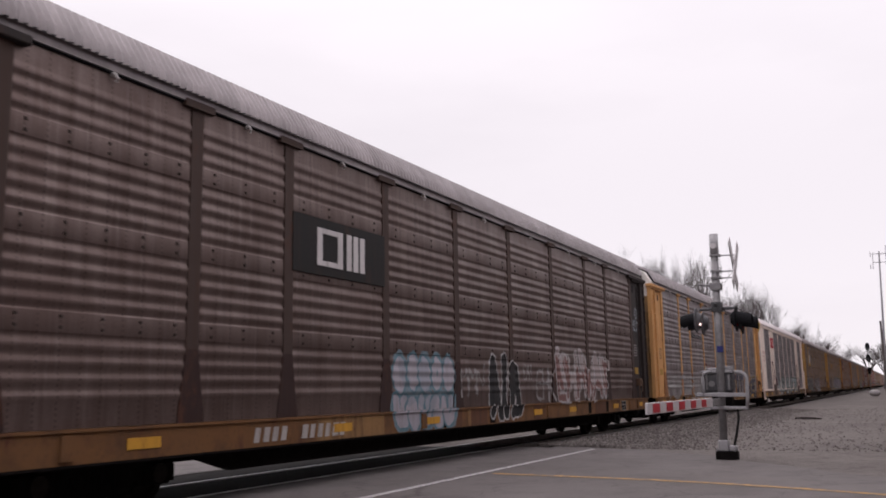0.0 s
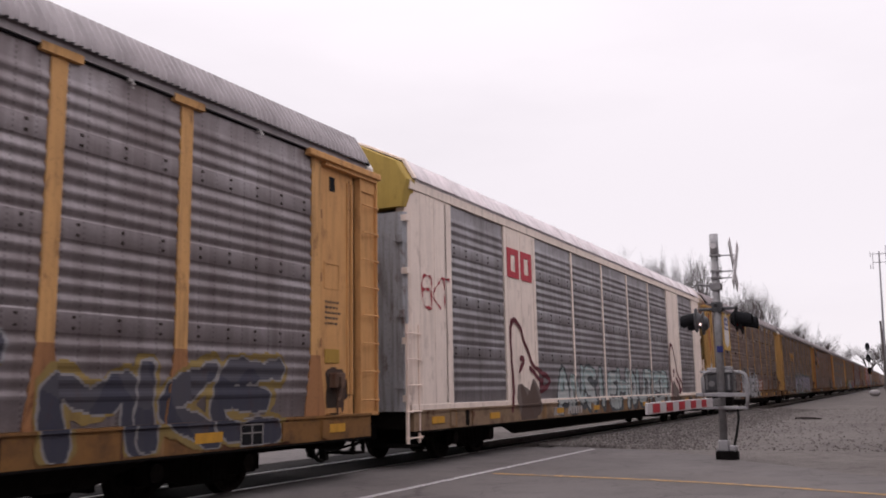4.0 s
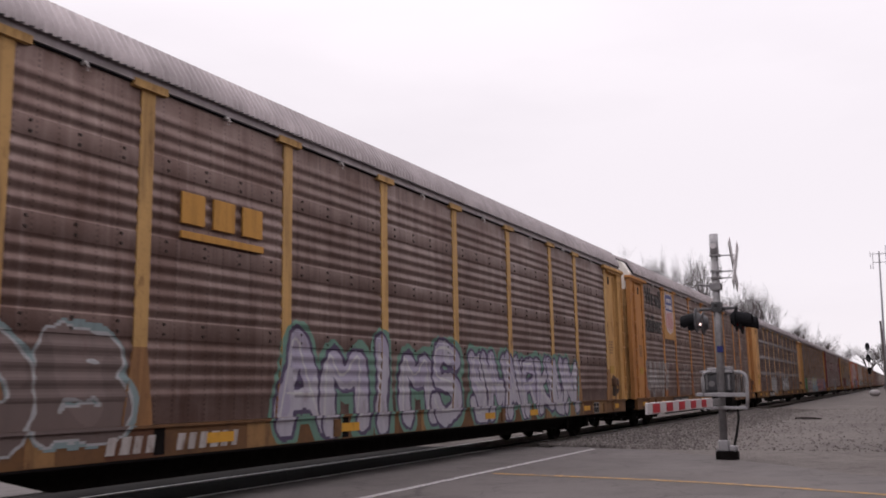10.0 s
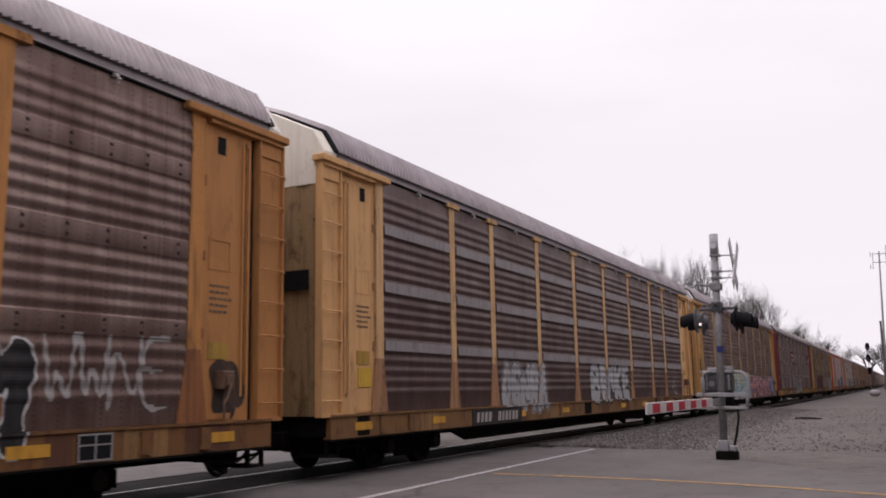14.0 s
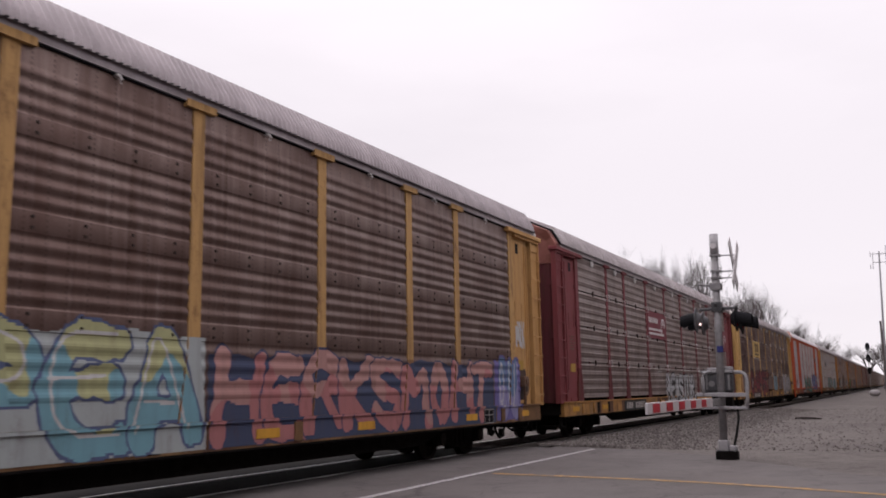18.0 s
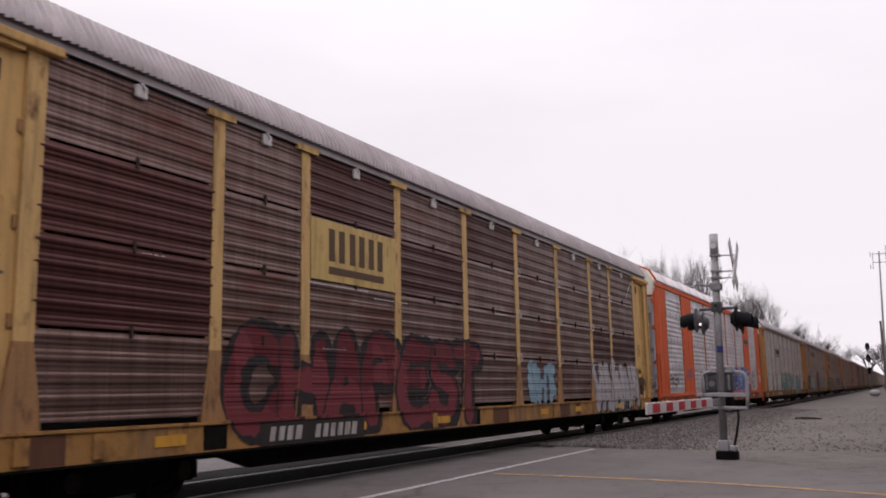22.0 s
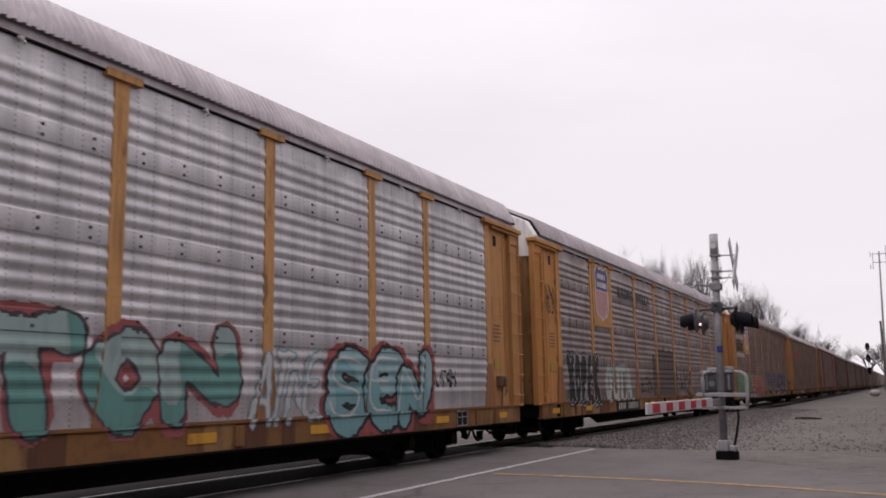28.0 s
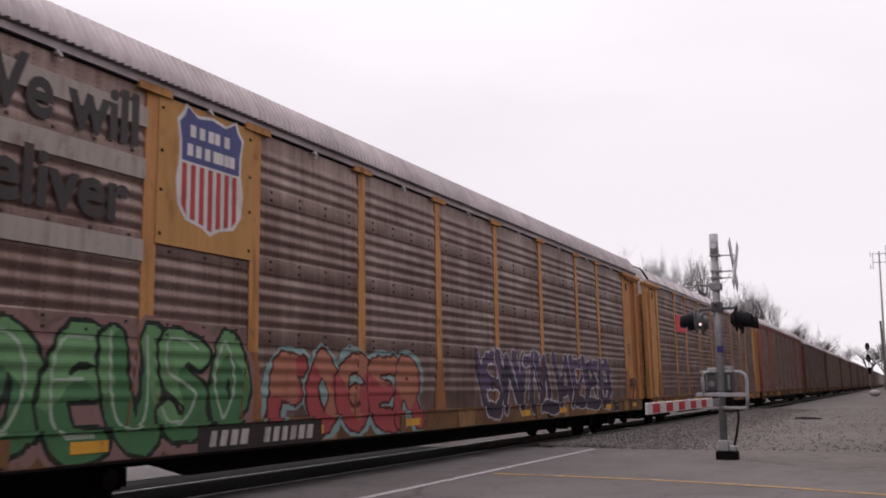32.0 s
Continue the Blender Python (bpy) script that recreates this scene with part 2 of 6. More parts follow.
# ---- mesh building ----
class Shape:
    """Gathers faces, each with the number of its material."""

    def __init__(self):
        self.v, self.f, self.m = [], [], []

    def face(self, pts, m=0):
        i = len(self.v)
        self.v += [tuple(p) for p in pts]
        self.f.append(tuple(range(i, i + len(pts))))
        self.m.append(m)

    def box(self, x0, x1, y0, y1, z0, z1, m=0, cut=0.0):
        """A box; cut bevels its four upright edges and its top edges a little."""
        if cut <= 0:
            i = len(self.v)
            self.v += [(x, y, z) for z in (z0, z1) for x, y in ((x0, y0), (x1, y0), (x1, y1), (x0, y1))]
            for q in ((3, 2, 1, 0), (4, 5, 6, 7), (0, 1, 5, 4), (1, 2, 6, 5), (2, 3, 7, 6), (3, 0, 4, 7)):
                self.f.append(tuple(i + k for k in q))
                self.m.append(m)
            return self
        c = min(cut, (x1 - x0) / 2.1, (y1 - y0) / 2.1, (z1 - z0) / 2.1)

        def ring(z, d):
            return [(x0 + c, y0 + d, z), (x1 - c, y0 + d, z), (x1 - d, y0 + c, z), (x1 - d, y1 - c, z), (x1 - c, y1 - d, z), (x0 + c, y1 - d, z), (x0 + d, y1 - c, z), (x0 + d, y0 + c, z)]
        rings = [ring(z0, c * 0.6), ring(z0 + c, 0), ring(z1 - c, 0), ring(z1, c * 0.6)]
        return self.loft(rings, m, True)

    def loft(self, rings, m=0, caps=True):
        i, n = len(self.v), len(rings[0])
        for r in rings:
            self.v += [tuple(p) for p in r]
        for a in range(len(rings) - 1):
            for b in range(n):
                c = (b + 1) % n
                self.f.append((i + a * n + b, i + a * n + c, i + (a + 1) * n + c, i + (a + 1) * n + b))
                self.m.append(m)
        if caps:
            self.f.append(tuple(i + k for k in reversed(range(n))))
            self.f.append(tuple(i + (len(rings) - 1) * n + k for k in range(n)))
            self.m += [m, m]
        return self

    def tube(self, pts, radii, m=0, sides=6, caps=True):
        """A round bar along points."""
        pts = [Vector(p) for p in pts]
        if isinstance(radii, (int, float)):
            radii = [radii] * len(pts)
        rings = []
        for k, p in enumerate(pts):
            d = (pts[min(k + 1, len(pts) - 1)] - pts[max(k - 1, 0)]).normalized()
            a = d.cross(Vector((0, 0, 1)) if abs(d.z) < 0.9 else Vector((1, 0, 0))).normalized()
            b = d.cross(a)
            rings.append([p + radii[k] * (math.cos(t) * a + math.sin(t) * b) for t in [2 * math.pi * s / sides for s in range(sides)]])
        return self.loft(rings, m, caps)

    def sheet(self, rows, m=0):
        """A surface through rows of points."""
        i, n = len(self.v), len(rows[0])
        for r in rows:
            self.v += [tuple(p) for p in r]
        for a in range(len(rows) - 1):
            for b in range(n - 1):
                self.f.append((i + a * n + b, i + a * n + b + 1, i + (a + 1) * n + b + 1, i + (a + 1) * n + b))
                self.m.append(m)
        return self

    def mesh(self, name, mats, smooth=False):
        me = bpy.data.meshes.new(name)
        me.from_pydata(self.v, [], self.f)
        for m in mats if isinstance(mats, (list, tuple)) else [mats]:
            me.materials.append(m)
        me.polygons.foreach_set("material_index", self.m)
        if smooth:
            me.polygons.foreach_set("use_smooth", [k == 0 for k in self.m])
        me.update()
        return me


STORE = {}


def stored(key, make):
    if key not in STORE:
        STORE[key] = make()
    return STORE[key]


def part(name, mesh, parent, at=None, label=""):
    ob = new(name, mesh)
    ob.parent = parent
    if at is not None:
        ob.matrix_basis = at
    return tagged(ob, label)


def thing(name, mesh, at, label, category, group="", kind=""):
    ob = new(name, mesh)
    ob.matrix_basis = at
    return tagged(ob, label, category, group, kind)


def turned(x, y, z, a=0.0):
    return pose(x, y, z, 0, 0, a)


# ---- ground, road, track ----
TRACK_X = -9.55


def road_edge(x):
    """The far edge of the asphalt, which bends towards the camera."""
    return float(np.interp(x, (-9.0, -7.8, -6.6, -5.4, -4.15, -3.3, -2.8, -1.5, -0.35, 4.0), (21.6, 21.35, 20.85, 20.25, 19.35, 18.4, 17.8, 16.2, 15.0, 13.2)))


def build_ground():
    s = Shape()
    xs = [-3000, -400, -120, -60, -30, -12.2, -11.4, -7.7, -6.9, -4, -1, 4, 12, 40, 150, 600, 3000]
    ys = [-3000, -300, -60, -10, 4, 10, 16, 21, 22.4, 30, 60, 120, 240, 500, 1000, 3000]

    def z(x, y):
        bed = -0.16 if -12 < x < -7 and y > 22 else 0.0
        return bed - 0.03 - (0.06 if x < -30 or x > 30 else 0)
    s.sheet([[(x, y, z(x, y)) for x in xs] for y in ys])
    thing("ground", s.mesh("ground", GRAVEL), turned(0, 0, 0), "grey brown gravel ground beside the railway track", "ground", kind="structure")
    s = Shape()
    cols = [-45 + 2.0 * k for k in range(17)] + [-12.2, -11.5] + [-7.65 + 0.55 * k for k in range(26)] + [7 + 3 * k for k in range(12)]
    rows = [[(x, -14 + (min(road_edge(x), 21) + 14) * k / 12 + (0.1 * math.sin(x * 3.1) + 0.06 * math.sin(x * 7.7) if k == 12 else 0), 0.0) for x in cols] for k in range(13)]
    s.sheet([[p for p in r if p[0] <= -11.5] for r in rows])
    s.sheet([[p for p in r if p[0] >= -7.66] for r in rows])
    thing("road", s.mesh("road", ASPHALT), turned(0, 0, 0), "worn dark grey asphalt road over the level crossing", "road", kind="structure")
    s = Shape()
    s.box(-6.51, -6.39, 4.0, 20.3, 0.0, 0.006)
    thing("stop_line", s.mesh("stop_line", WHITE_LINE), turned(0, 0, 0), "thin worn white stop line on the asphalt", "road marking", kind="structure")
    s = Shape()
    pts = [(-6.2 + 0.4 * i, 14.0 - 0.12 * (0.4 * i) - 0.044 * max(0, 0.4 * i - 2.0) ** 2) for i in range(22)]
    s.sheet([[(x, y - 0.085, 0.006) for x, y in pts], [(x, y + 0.085, 0.006) for x, y in pts]])
    thing("centre_line", s.mesh("centre_line", YELLOW_LINE), turned(0, 0, 0), "faded yellow centre line on the asphalt", "road marking", kind="structure")


def build_track():
    prof = [(-0.07, -0.16), (0.07, -0.16), (0.07, -0.145), (0.012, -0.12), (0.012, -0.045), (0.036, -0.035), (0.036, -0.006), (0.028, 0.0), (-0.028, 0.0), (-0.036, -0.006), (-0.036, -0.035), (-0.012, -0.045), (-0.012, -0.12), (-0.07, -0.145)]
    for sx in (-0.7525, 0.7525):
        s = Shape()
        s.loft([[(a, y, b) for a, b in prof] for y in (-60, 700)])
        thing("rail", s.mesh("rail", RAIL_STEEL), turned(TRACK_X + sx, 0, 0), "worn steel running rail with a bright top", "rail", "rails of the track", "structure")
    tie = stored("tie", lambda: Shape().box(-1.3, 1.3, -0.11, 0.11, -0.32, -0.165, cut=0.012).mesh("tie", TIE_WOOD))
    for k in range(110):
        thing("railway_tie", tie, turned(TRACK_X, 21.4 + 0.52 * k, 0), "dark creosoted wooden railway tie in ballast", "railway tie", "ties of the track")
    far = Shape()
    for k in range(300):
        far.box(-1.3, 1.3, 78.6 + 0.52 * k - 0.11, 78.6 + 0.52 * k + 0.11, -0.32, -0.165)
    thing("far_railway_ties", far.mesh("far_railway_ties", TIE_WOOD), turned(TRACK_X, 0, 0), "dark wooden ties further along the track", "railway ties", kind="stuff")
    # crossing surface of heavy timber and asphalt between and beside the rails
    for name, x0, x1 in (("crossing_panel", -1.95, -0.82), ("crossing_panel", -0.66, 0.66), ("crossing_panel", 0.82, 1.9)):
        for j in range(13):
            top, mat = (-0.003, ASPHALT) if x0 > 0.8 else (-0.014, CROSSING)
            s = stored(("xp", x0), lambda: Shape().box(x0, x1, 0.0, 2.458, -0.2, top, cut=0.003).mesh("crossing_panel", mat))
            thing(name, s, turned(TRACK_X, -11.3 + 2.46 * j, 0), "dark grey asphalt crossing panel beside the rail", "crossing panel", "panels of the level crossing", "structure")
    # ballast stones along the near shoulder
    rng = np.random.default_rng(5)
    s = Shape()
    base = [(-1, -1, -0.5), (1, -0.9, -0.6), (1.1, 1, -0.5), (-0.9, 1, -0.6), (-0.6, -0.5, 0.7), (0.7, -0.6, 0.6), (0.5, 0.6, 0.8), (-0.6, 0.5, 0.6)]
    quads = ((4, 5, 6, 7), (0, 1, 5, 4), (1, 2, 6, 5), (2, 3, 7, 6), (3, 0, 4, 7))
    for k in range(24000):
        y = 20.9 + 36 * rng.random() ** 1.6
        x = rng.normal(-6.9, 1.25) if rng.random() < 0.88 else rng.uniform(-9.0, 1.5)
        if y < road_edge(x) + 0.3 or x < -8.4:
            continue
        r = rng.uniform(0.016, 0.038) * (1.15 if x < -5.5 else 0.7)
        a = rng.uniform(0, 6.28)
        ca, sa = math.cos(a) * r, math.sin(a) * r
        z0 = -0.03 + 0.06 * math.exp(-((x + 7.0) / 0.9) ** 2) * rng.random()
        i = len(s.v)
        q = rng.uniform(0.7, 1.25, 8)
        s.v += [(x + (p[0] * ca - p[1] * sa) * q[j], y + (p[0] * sa + p[1] * ca) * q[j], z0 + r * 0.4 + p[2] * r * q[j]) for j, p in enumerate(base)]
        for f in quads:
            s.f.append(tuple(i + c for c in f))
            s.m.append(0)
    thing("ballast", s.mesh("ballast", STONE), turned(0, 0, 0), "loose grey crushed stone ballast beside the track", "ballast", kind="stuff")


build_ground()
build_track()
# unseen long wall, added to keep low sky light off the wagon sides
s = Shape()
s.box(3.0, 3.35, -40.0, 66.0, -0.1, 7.4)
s.box(3.0, 3.35, 66.0, 420.0, -0.1, 16.0)
thing("wall_behind", s.mesh("wall_behind", plain("light_block_brown", (0.13, 0.1, 0.09), 0.9, 0.0, 4, 0.3)), turned(0, 0, 0), "plain dark brown wall, added out of view to block low sky light", "wall", kind="structure")
# ---- the train: covered car-carrier wagons ----
POSTS = (-12.0, -9.1, -7.1, -4.26, -1.42, 1.42, 4.26, 7.1, 9.1, 12.0)
PANEL_X, POST_X, SILL_X = 1.542, 1.567, 1.595
PANEL_BOT, PANEL_TOP = 1.1, 5.16
AXLE_R = 0.42


def screen_profile():
    """Height and depth of a ribbed side screen: four groups of ridges and three flat bolted bands."""
    pts, z = [(PANEL_TOP, 0.004)], PANEL_TOP - 0.07
    wave = [(0.03 * k, 0.022 * (0.5 - 0.5 * math.cos(6.28318 * k / 6))) for k in range(6)]
    for sheet in range(4):
        for ridge in range(4):
            if sheet or ridge:
                pts += [(z - u, d) for u, d in wave]
            z -= 0.182
        if sheet < 3:
            z -= 0.005
            pts += [(z, 0.0), (z - 0.002, 0.001), (z - 0.016, 0.011), (z - 0.02, 0.012), (z - 0.24, 0.012), (z - 0.244, 0.011), (z - 0.255, 0.0)]
            z -= 0.293
    return [(a, b) for a, b in pts if PANEL_BOT <= a] + [(1.04, 0.004)]


def slot_profile(row):
    """One of four stacked ribbed sheets with open slots between them."""
    h = (PANEL_TOP - PANEL_BOT) / 4
    z1 = PANEL_TOP - row * h - 0.018
    z0 = z1 - h + 0.036
    pts, n = [(z1, 0.012), (z1 - 0.04, 0.012)], 15
    step = (z1 - z0 - 0.08) / n
    for k in range(n):
        z = z1 - 0.04 - k * step
        swell = 0.009 + 0.009 * math.cos(6.28318 * k / 3.75)
        pts += [(z - step * 0.08, swell), (z - step * 0.4, swell + 0.004), (z - step * 0.7, swell + 0.004), (z - step * 0.95, swell)]
    return pts + [(z0 + 0.04, 0.012), (z0, 0.012)]


SCREEN = screen_profile()
BANDS = [PANEL_TOP - 0.93 - 1.026 * k for k in range(3)]
SLOTS = [slot_profile(r) for r in range(4)]


def panel_mesh(prof, width, mat, bolts=True):
    def make():
        s = Shape()
        h = width / 2
        ends = ((-h, 0.9), (-h + 0.12, 1.0), (h - 0.12, 1.0), (h, 0.9))
        s.sheet([[(PANEL_X + d * f, y, z) for y, f in ends] for z, d in prof])
        s.sheet([[(PANEL_X + d - 0.012, y, z) for y in (h, -h)] for z, d in (prof[0], prof[-1])])
        if bolts:
            for z in BANDS:
                n = max(2, round(width / 0.62))
                for k in range(n):
                    for dz in (-0.06, 0.06):
                        y = -h + width * (k + 0.5) / n
                        s.box(PANEL_X + 0.01, PANEL_X + 0.026, y - 0.016, y + 0.016, z + dz - 0.016, z + dz + 0.016, 1)
        return s.mesh("panel", [mat, BOLT_STEEL], True)
    return stored(("panel", round(prof[0][0], 2), len(prof), round(width, 2), mat.name, bolts), make)


def post_mesh(mat, foot_mat, wide):
    def make():
        s = Shape()
        w = 0.125 if wide else 0.112
        rings = []
        for z, f, d in ((1.0, 2.1, 0.0), (1.12, 2.05, 0.0), (1.55, 1.5, 0.0), (1.95, 1.0, 0.0), (5.13, 1.0, 0.0)):
            a = w * f
            rings.append([(1.49, -a, z), (POST_X - 0.004, -a, z), (POST_X, -a + 0.006, z), (POST_X, a - 0.006, z), (POST_X - 0.004, a, z), (1.49, a, z)])
        s.loft(rings[:4], 1)
        s.loft(rings[3:], 0)
        for z in (4.2, 3.18, 2.16):
            for sg in (-1, 1):
                s.box(POST_X - 0.04, POST_X - 0.022, sg * (w + 0.035) - 0.03, sg * (w + 0.035) + 0.03, z - 0.07, z + 0.07, 1)
        if not wide:
            s.loft([[(1.5, -0.28, z), (1.612, -0.28, z), (1.612, 0.28, z), (1.5, 0.28, z)] for z in (5.09, 5.19)], 0)
        return s.mesh("post", [mat, foot_mat])
    return stored(("post", mat.name, foot_mat.name, wide), make)


ROOF = [(1.635, 5.262), (1.62, 5.3), (1.4, 5.66), (1.13, 5.785), (0.6, 6.035), (0.0, 6.27)]


def roof_arc():
    return ROOF + [(-x, z) for x, z in ROOF[-2::-1]]


def roof_mesh(mat, y0, y1, ribs):
    def make():
        s = Shape()
        if ribs:
            rows, y, step = [], y0, 0.118
            while y < y1 - step:
                for dy, up in ((0.0, 0.0), (0.04, 0.0), (0.058, 0.085), (0.1, 0.085)):
                    rows.append([(x * (1 + up * 0.4), y + dy, z + up * (1 if z > 5.28 else 0)) for x, z in roof_arc()])
                y += step
            rows.append([(x, y1, z) for x, z in roof_arc()])
        else:
            rows = [[(x * (1 + u * 0.5), y + d, z + u) for x, z in roof_arc()] for y in [y0 + (y1 - y0) * k / 16 for k in range(17)] for d, u in ((-0.03, 0.0), (-0.02, 0.012), (0.02, 0.012), (0.03, 0.0))]
        s.sheet(rows)
        return s.mesh("roof", mat, True)
    return stored(("roof", mat.name, y0, y1, ribs), make)


def end_face(mat_top, mat_low):
    """The rounded end: a gable above, ribbed folding doors below."""
    def gable():
        s = Shape()
        arc = [(x * 0.985, z - 0.03) for x, z in roof_arc()]
        ring = [(x, z) for x, z in arc] + [(-1.5, 4.72), (1.5, 4.72)]
        s.loft([[(x, -13.42, z) for x, z in ring], [(x * 0.99, -13.68, z) for x, z in ring], [(x * 0.975, -13.72, (z - 4.72) * 0.985 + 4.72) for x, z in ring]], 0, True)
        return s.mesh("end_gable", mat_top)

    def doors(sign):
        s = Shape()
        xs = [0.02 + 0.09 * k for k in range(17)]
        prof = [(x, -13.66 - (0.03 if (k // 2) % 2 else 0.0) - 0.05 * math.cos(x / 1.5 * 1.4)) for k, x in enumerate(xs)] + [(1.5, -13.6), (1.51, -13.42)]
        s.sheet([[(sign * x, yy, z) for x, yy in (prof if sign > 0 else prof[::-1])] for z in (4.72, 1.02)])
        s.sheet([[(sign * x, yy + 0.1, z) for x, yy in (prof if sign > 0 else prof[::-1])] for z in (1.02, 4.72)])
        for z in (1.5, 2.8, 4.2):
            s.box(min(sign * 1.36, sign * 1.5), max(sign * 1.36, sign * 1.5), -13.76, -13.68, z - 0.07, z + 0.07)
        return s.mesh("end_door", mat_low)
    return stored(("gable", mat_top.name), gable), stored(("door", mat_low.name, 1), lambda: doors(1)), stored(("door", mat_low.name, -1), lambda: doors(-1))


def end_bay_mesh(mat):
    """Sheet between end post and ladder, recessed, with a bent rib and a framed notice."""
    def make():
        s = Shape()
        s.box(1.4, 1.52, 12.1, 13.12, 1.02, 5.0)
        for y in (12.95, 13.07):
            s.box(1.52, 1.545, y - 0.022, y + 0.022, 1.35, 4.85)
        s.box(1.52, 1.528, 12.28, 12.72, 3.02, 3.05)
        s.box(1.52, 1.528, 12.28, 12.72, 3.42, 3.45)
        s.box(1.52, 1.528, 12.28, 12.31, 3.05, 3.42)
        s.box(1.52, 1.528, 12.69, 12.72, 3.05, 3.42)
        s.box(1.52, 1.535, 12.25, 12.75, 1.06, 1.14)
        s.box(1.52, 1.526, 12.42, 12.58, 4.62, 4.86, 1)
        s.box(1.52, 1.524, 13.0, 13.02, 1.3, 4.9, 1)
        s.box(1.3, 1.46, 13.12, 13.25, 1.02, 5.0, 1)
        return s.mesh("end_panel", [mat, BLACK_PAINT])
    return stored(("endbay", mat.name), make)


def text_plate_mesh(mat):
    """Rows of small stencilled data, as bars."""
    def make():
        s = Shape()
        rng = random.Random(4)
        for r in range(5):
            y = 0.0
            while y < 0.36:
                w = rng.uniform(0.03, 0.09)
                s.box(1.522, 1.526, y - 0.19, y - 0.19 + w, 0.24 - 0.085 * r, 0.275 - 0.085 * r)
                y += w + 0.025
        return s.mesh("stencil", mat)
    return stored(("stencil", mat.name), make)


def placard_mesh():
    return Shape().box(SILL_X, SILL_X + 0.016, -0.24, 0.24, -0.15, 0.15).mesh("placard", BLACK_PAINT)


def placard_bar_mesh(y0, y1, z0, z1):
    return Shape().box(SILL_X + 0.016, SILL_X + 0.019, y0, y1, z0, z1).mesh("placard_bar", paint("dull_white_grid", (0.3, 0.28, 0.27), 0.4))


PLACARD_BARS = ((-0.24, 0.24, 0.13, 0.15), (-0.24, 0.24, -0.15, -0.13), (-0.24, -0.22, -0.13, 0.13), (0.22, 0.24, -0.13, 0.13), (-0.01, 0.01, -0.13, 0.13), (-0.22, 0.22, 0.02, 0.035))


def brake_box_mesh(mat):
    def make():
        s = Shape()
        s.box(1.5, 1.66, -0.17, 0.1, -0.1, 0.14, 0, 0.02)
        s.box(1.66, 1.69, -0.1, 0.04, -0.06, 0.08, 0, 0.01)
        s.tube([(1.68, 0.0, 0.0), (1.72, -0.12, -0.22), (1.72, -0.2, -0.3)], 0.016, 0, 5)
        s.tube([(1.6, -0.03, -0.1), (1.58, -0.03, -0.6)], 0.018, 0, 5)
        return s.mesh("brake_box", mat)
    return stored(("brake", mat.name), make)


def hook_mesh(broad):
    def make():
        s = Shape()
        if broad:
            s.box(1.55, 1.6, -0.1, 0.1, 4.96, 5.12, 0, 0.015)
        s.box(1.5, 1.61, -0.035, 0.035, 5.11, 5.15, 0, 0.008)
        s.tube([(1.6, 0, 5.13), (1.62, 0.02, 5.08), (1.59, 0.03, 5.05)], 0.02, 0, 6)
        return s.mesh("hook", paint("pale_hook_paint", (0.6, 0.57, 0.56), 0.3))
    return stored(("hook", broad), make)


def rim_mesh(mat):
    """The lip round a roof's end."""
    def make():
        s = Shape()
        arc = roof_arc()
        s.loft([[(x * k, y, 4.9 + (z - 4.9) * k) for x, z in arc] + [(x * (k - 0.03), y, 4.9 + (z - 4.9) * (k - 0.03)) for x, z in arc[::-1]] for y, k in ((-13.42, 1.012), (-13.48, 1.013), (-13.5, 1.004))])
        return s.mesh("roof_rim", mat)
    return stored(("rim", mat.name), make)


def header_mesh(mat):
    def make():
        s = Shape()
        s.box(1.42, 1.655, 11.72, 13.86, 5.06, 5.165, 0, 0.015)
        s.box(1.42, 1.61, 12.2, 13.78, 5.0, 5.06)
        return s.mesh("header", mat)
    return stored(("header", mat.name), make)


def ladder_mesh(mat, low):
    def make():
        s = Shape()
        top = 2.6 if low else 5.0
        if low:
            s.box(1.56, 1.6, 13.3, 13.34, 0.45, top)
            s.box(1.56, 1.61, 13.74, 13.79, 0.45, top)
        else:
            s.box(1.5, 1.545, 13.26, 13.8, 1.0, 5.05)
            for y in (13.24, 13.77):
                s.box(1.46, 1.6, y, y + 0.035, 1.0, 5.05, 0, 0.006)
            s.box(1.545, 1.57, 13.275, 13.77, 4.78, 5.05, 0, 0.01)
            s.box(1.545, 1.59, 13.275, 13.77, 1.0, 1.06)
        z = 0.55 if low else 1.25
        while z < top - 0.05:
            s.tube([(1.585, 13.27, z), (1.625, 13.3, z), (1.625, 13.76, z), (1.585, 13.79, z)], 0.014, 0, 5)
            for y in (13.26, 13.79):
                s.box(1.57, 1.61, y - 0.025, y + 0.025, z - 0.025, z + 0.025)
            z += 0.47
        return s.mesh("ladder", mat)
    return stored(("ladder", mat.name, low), make)


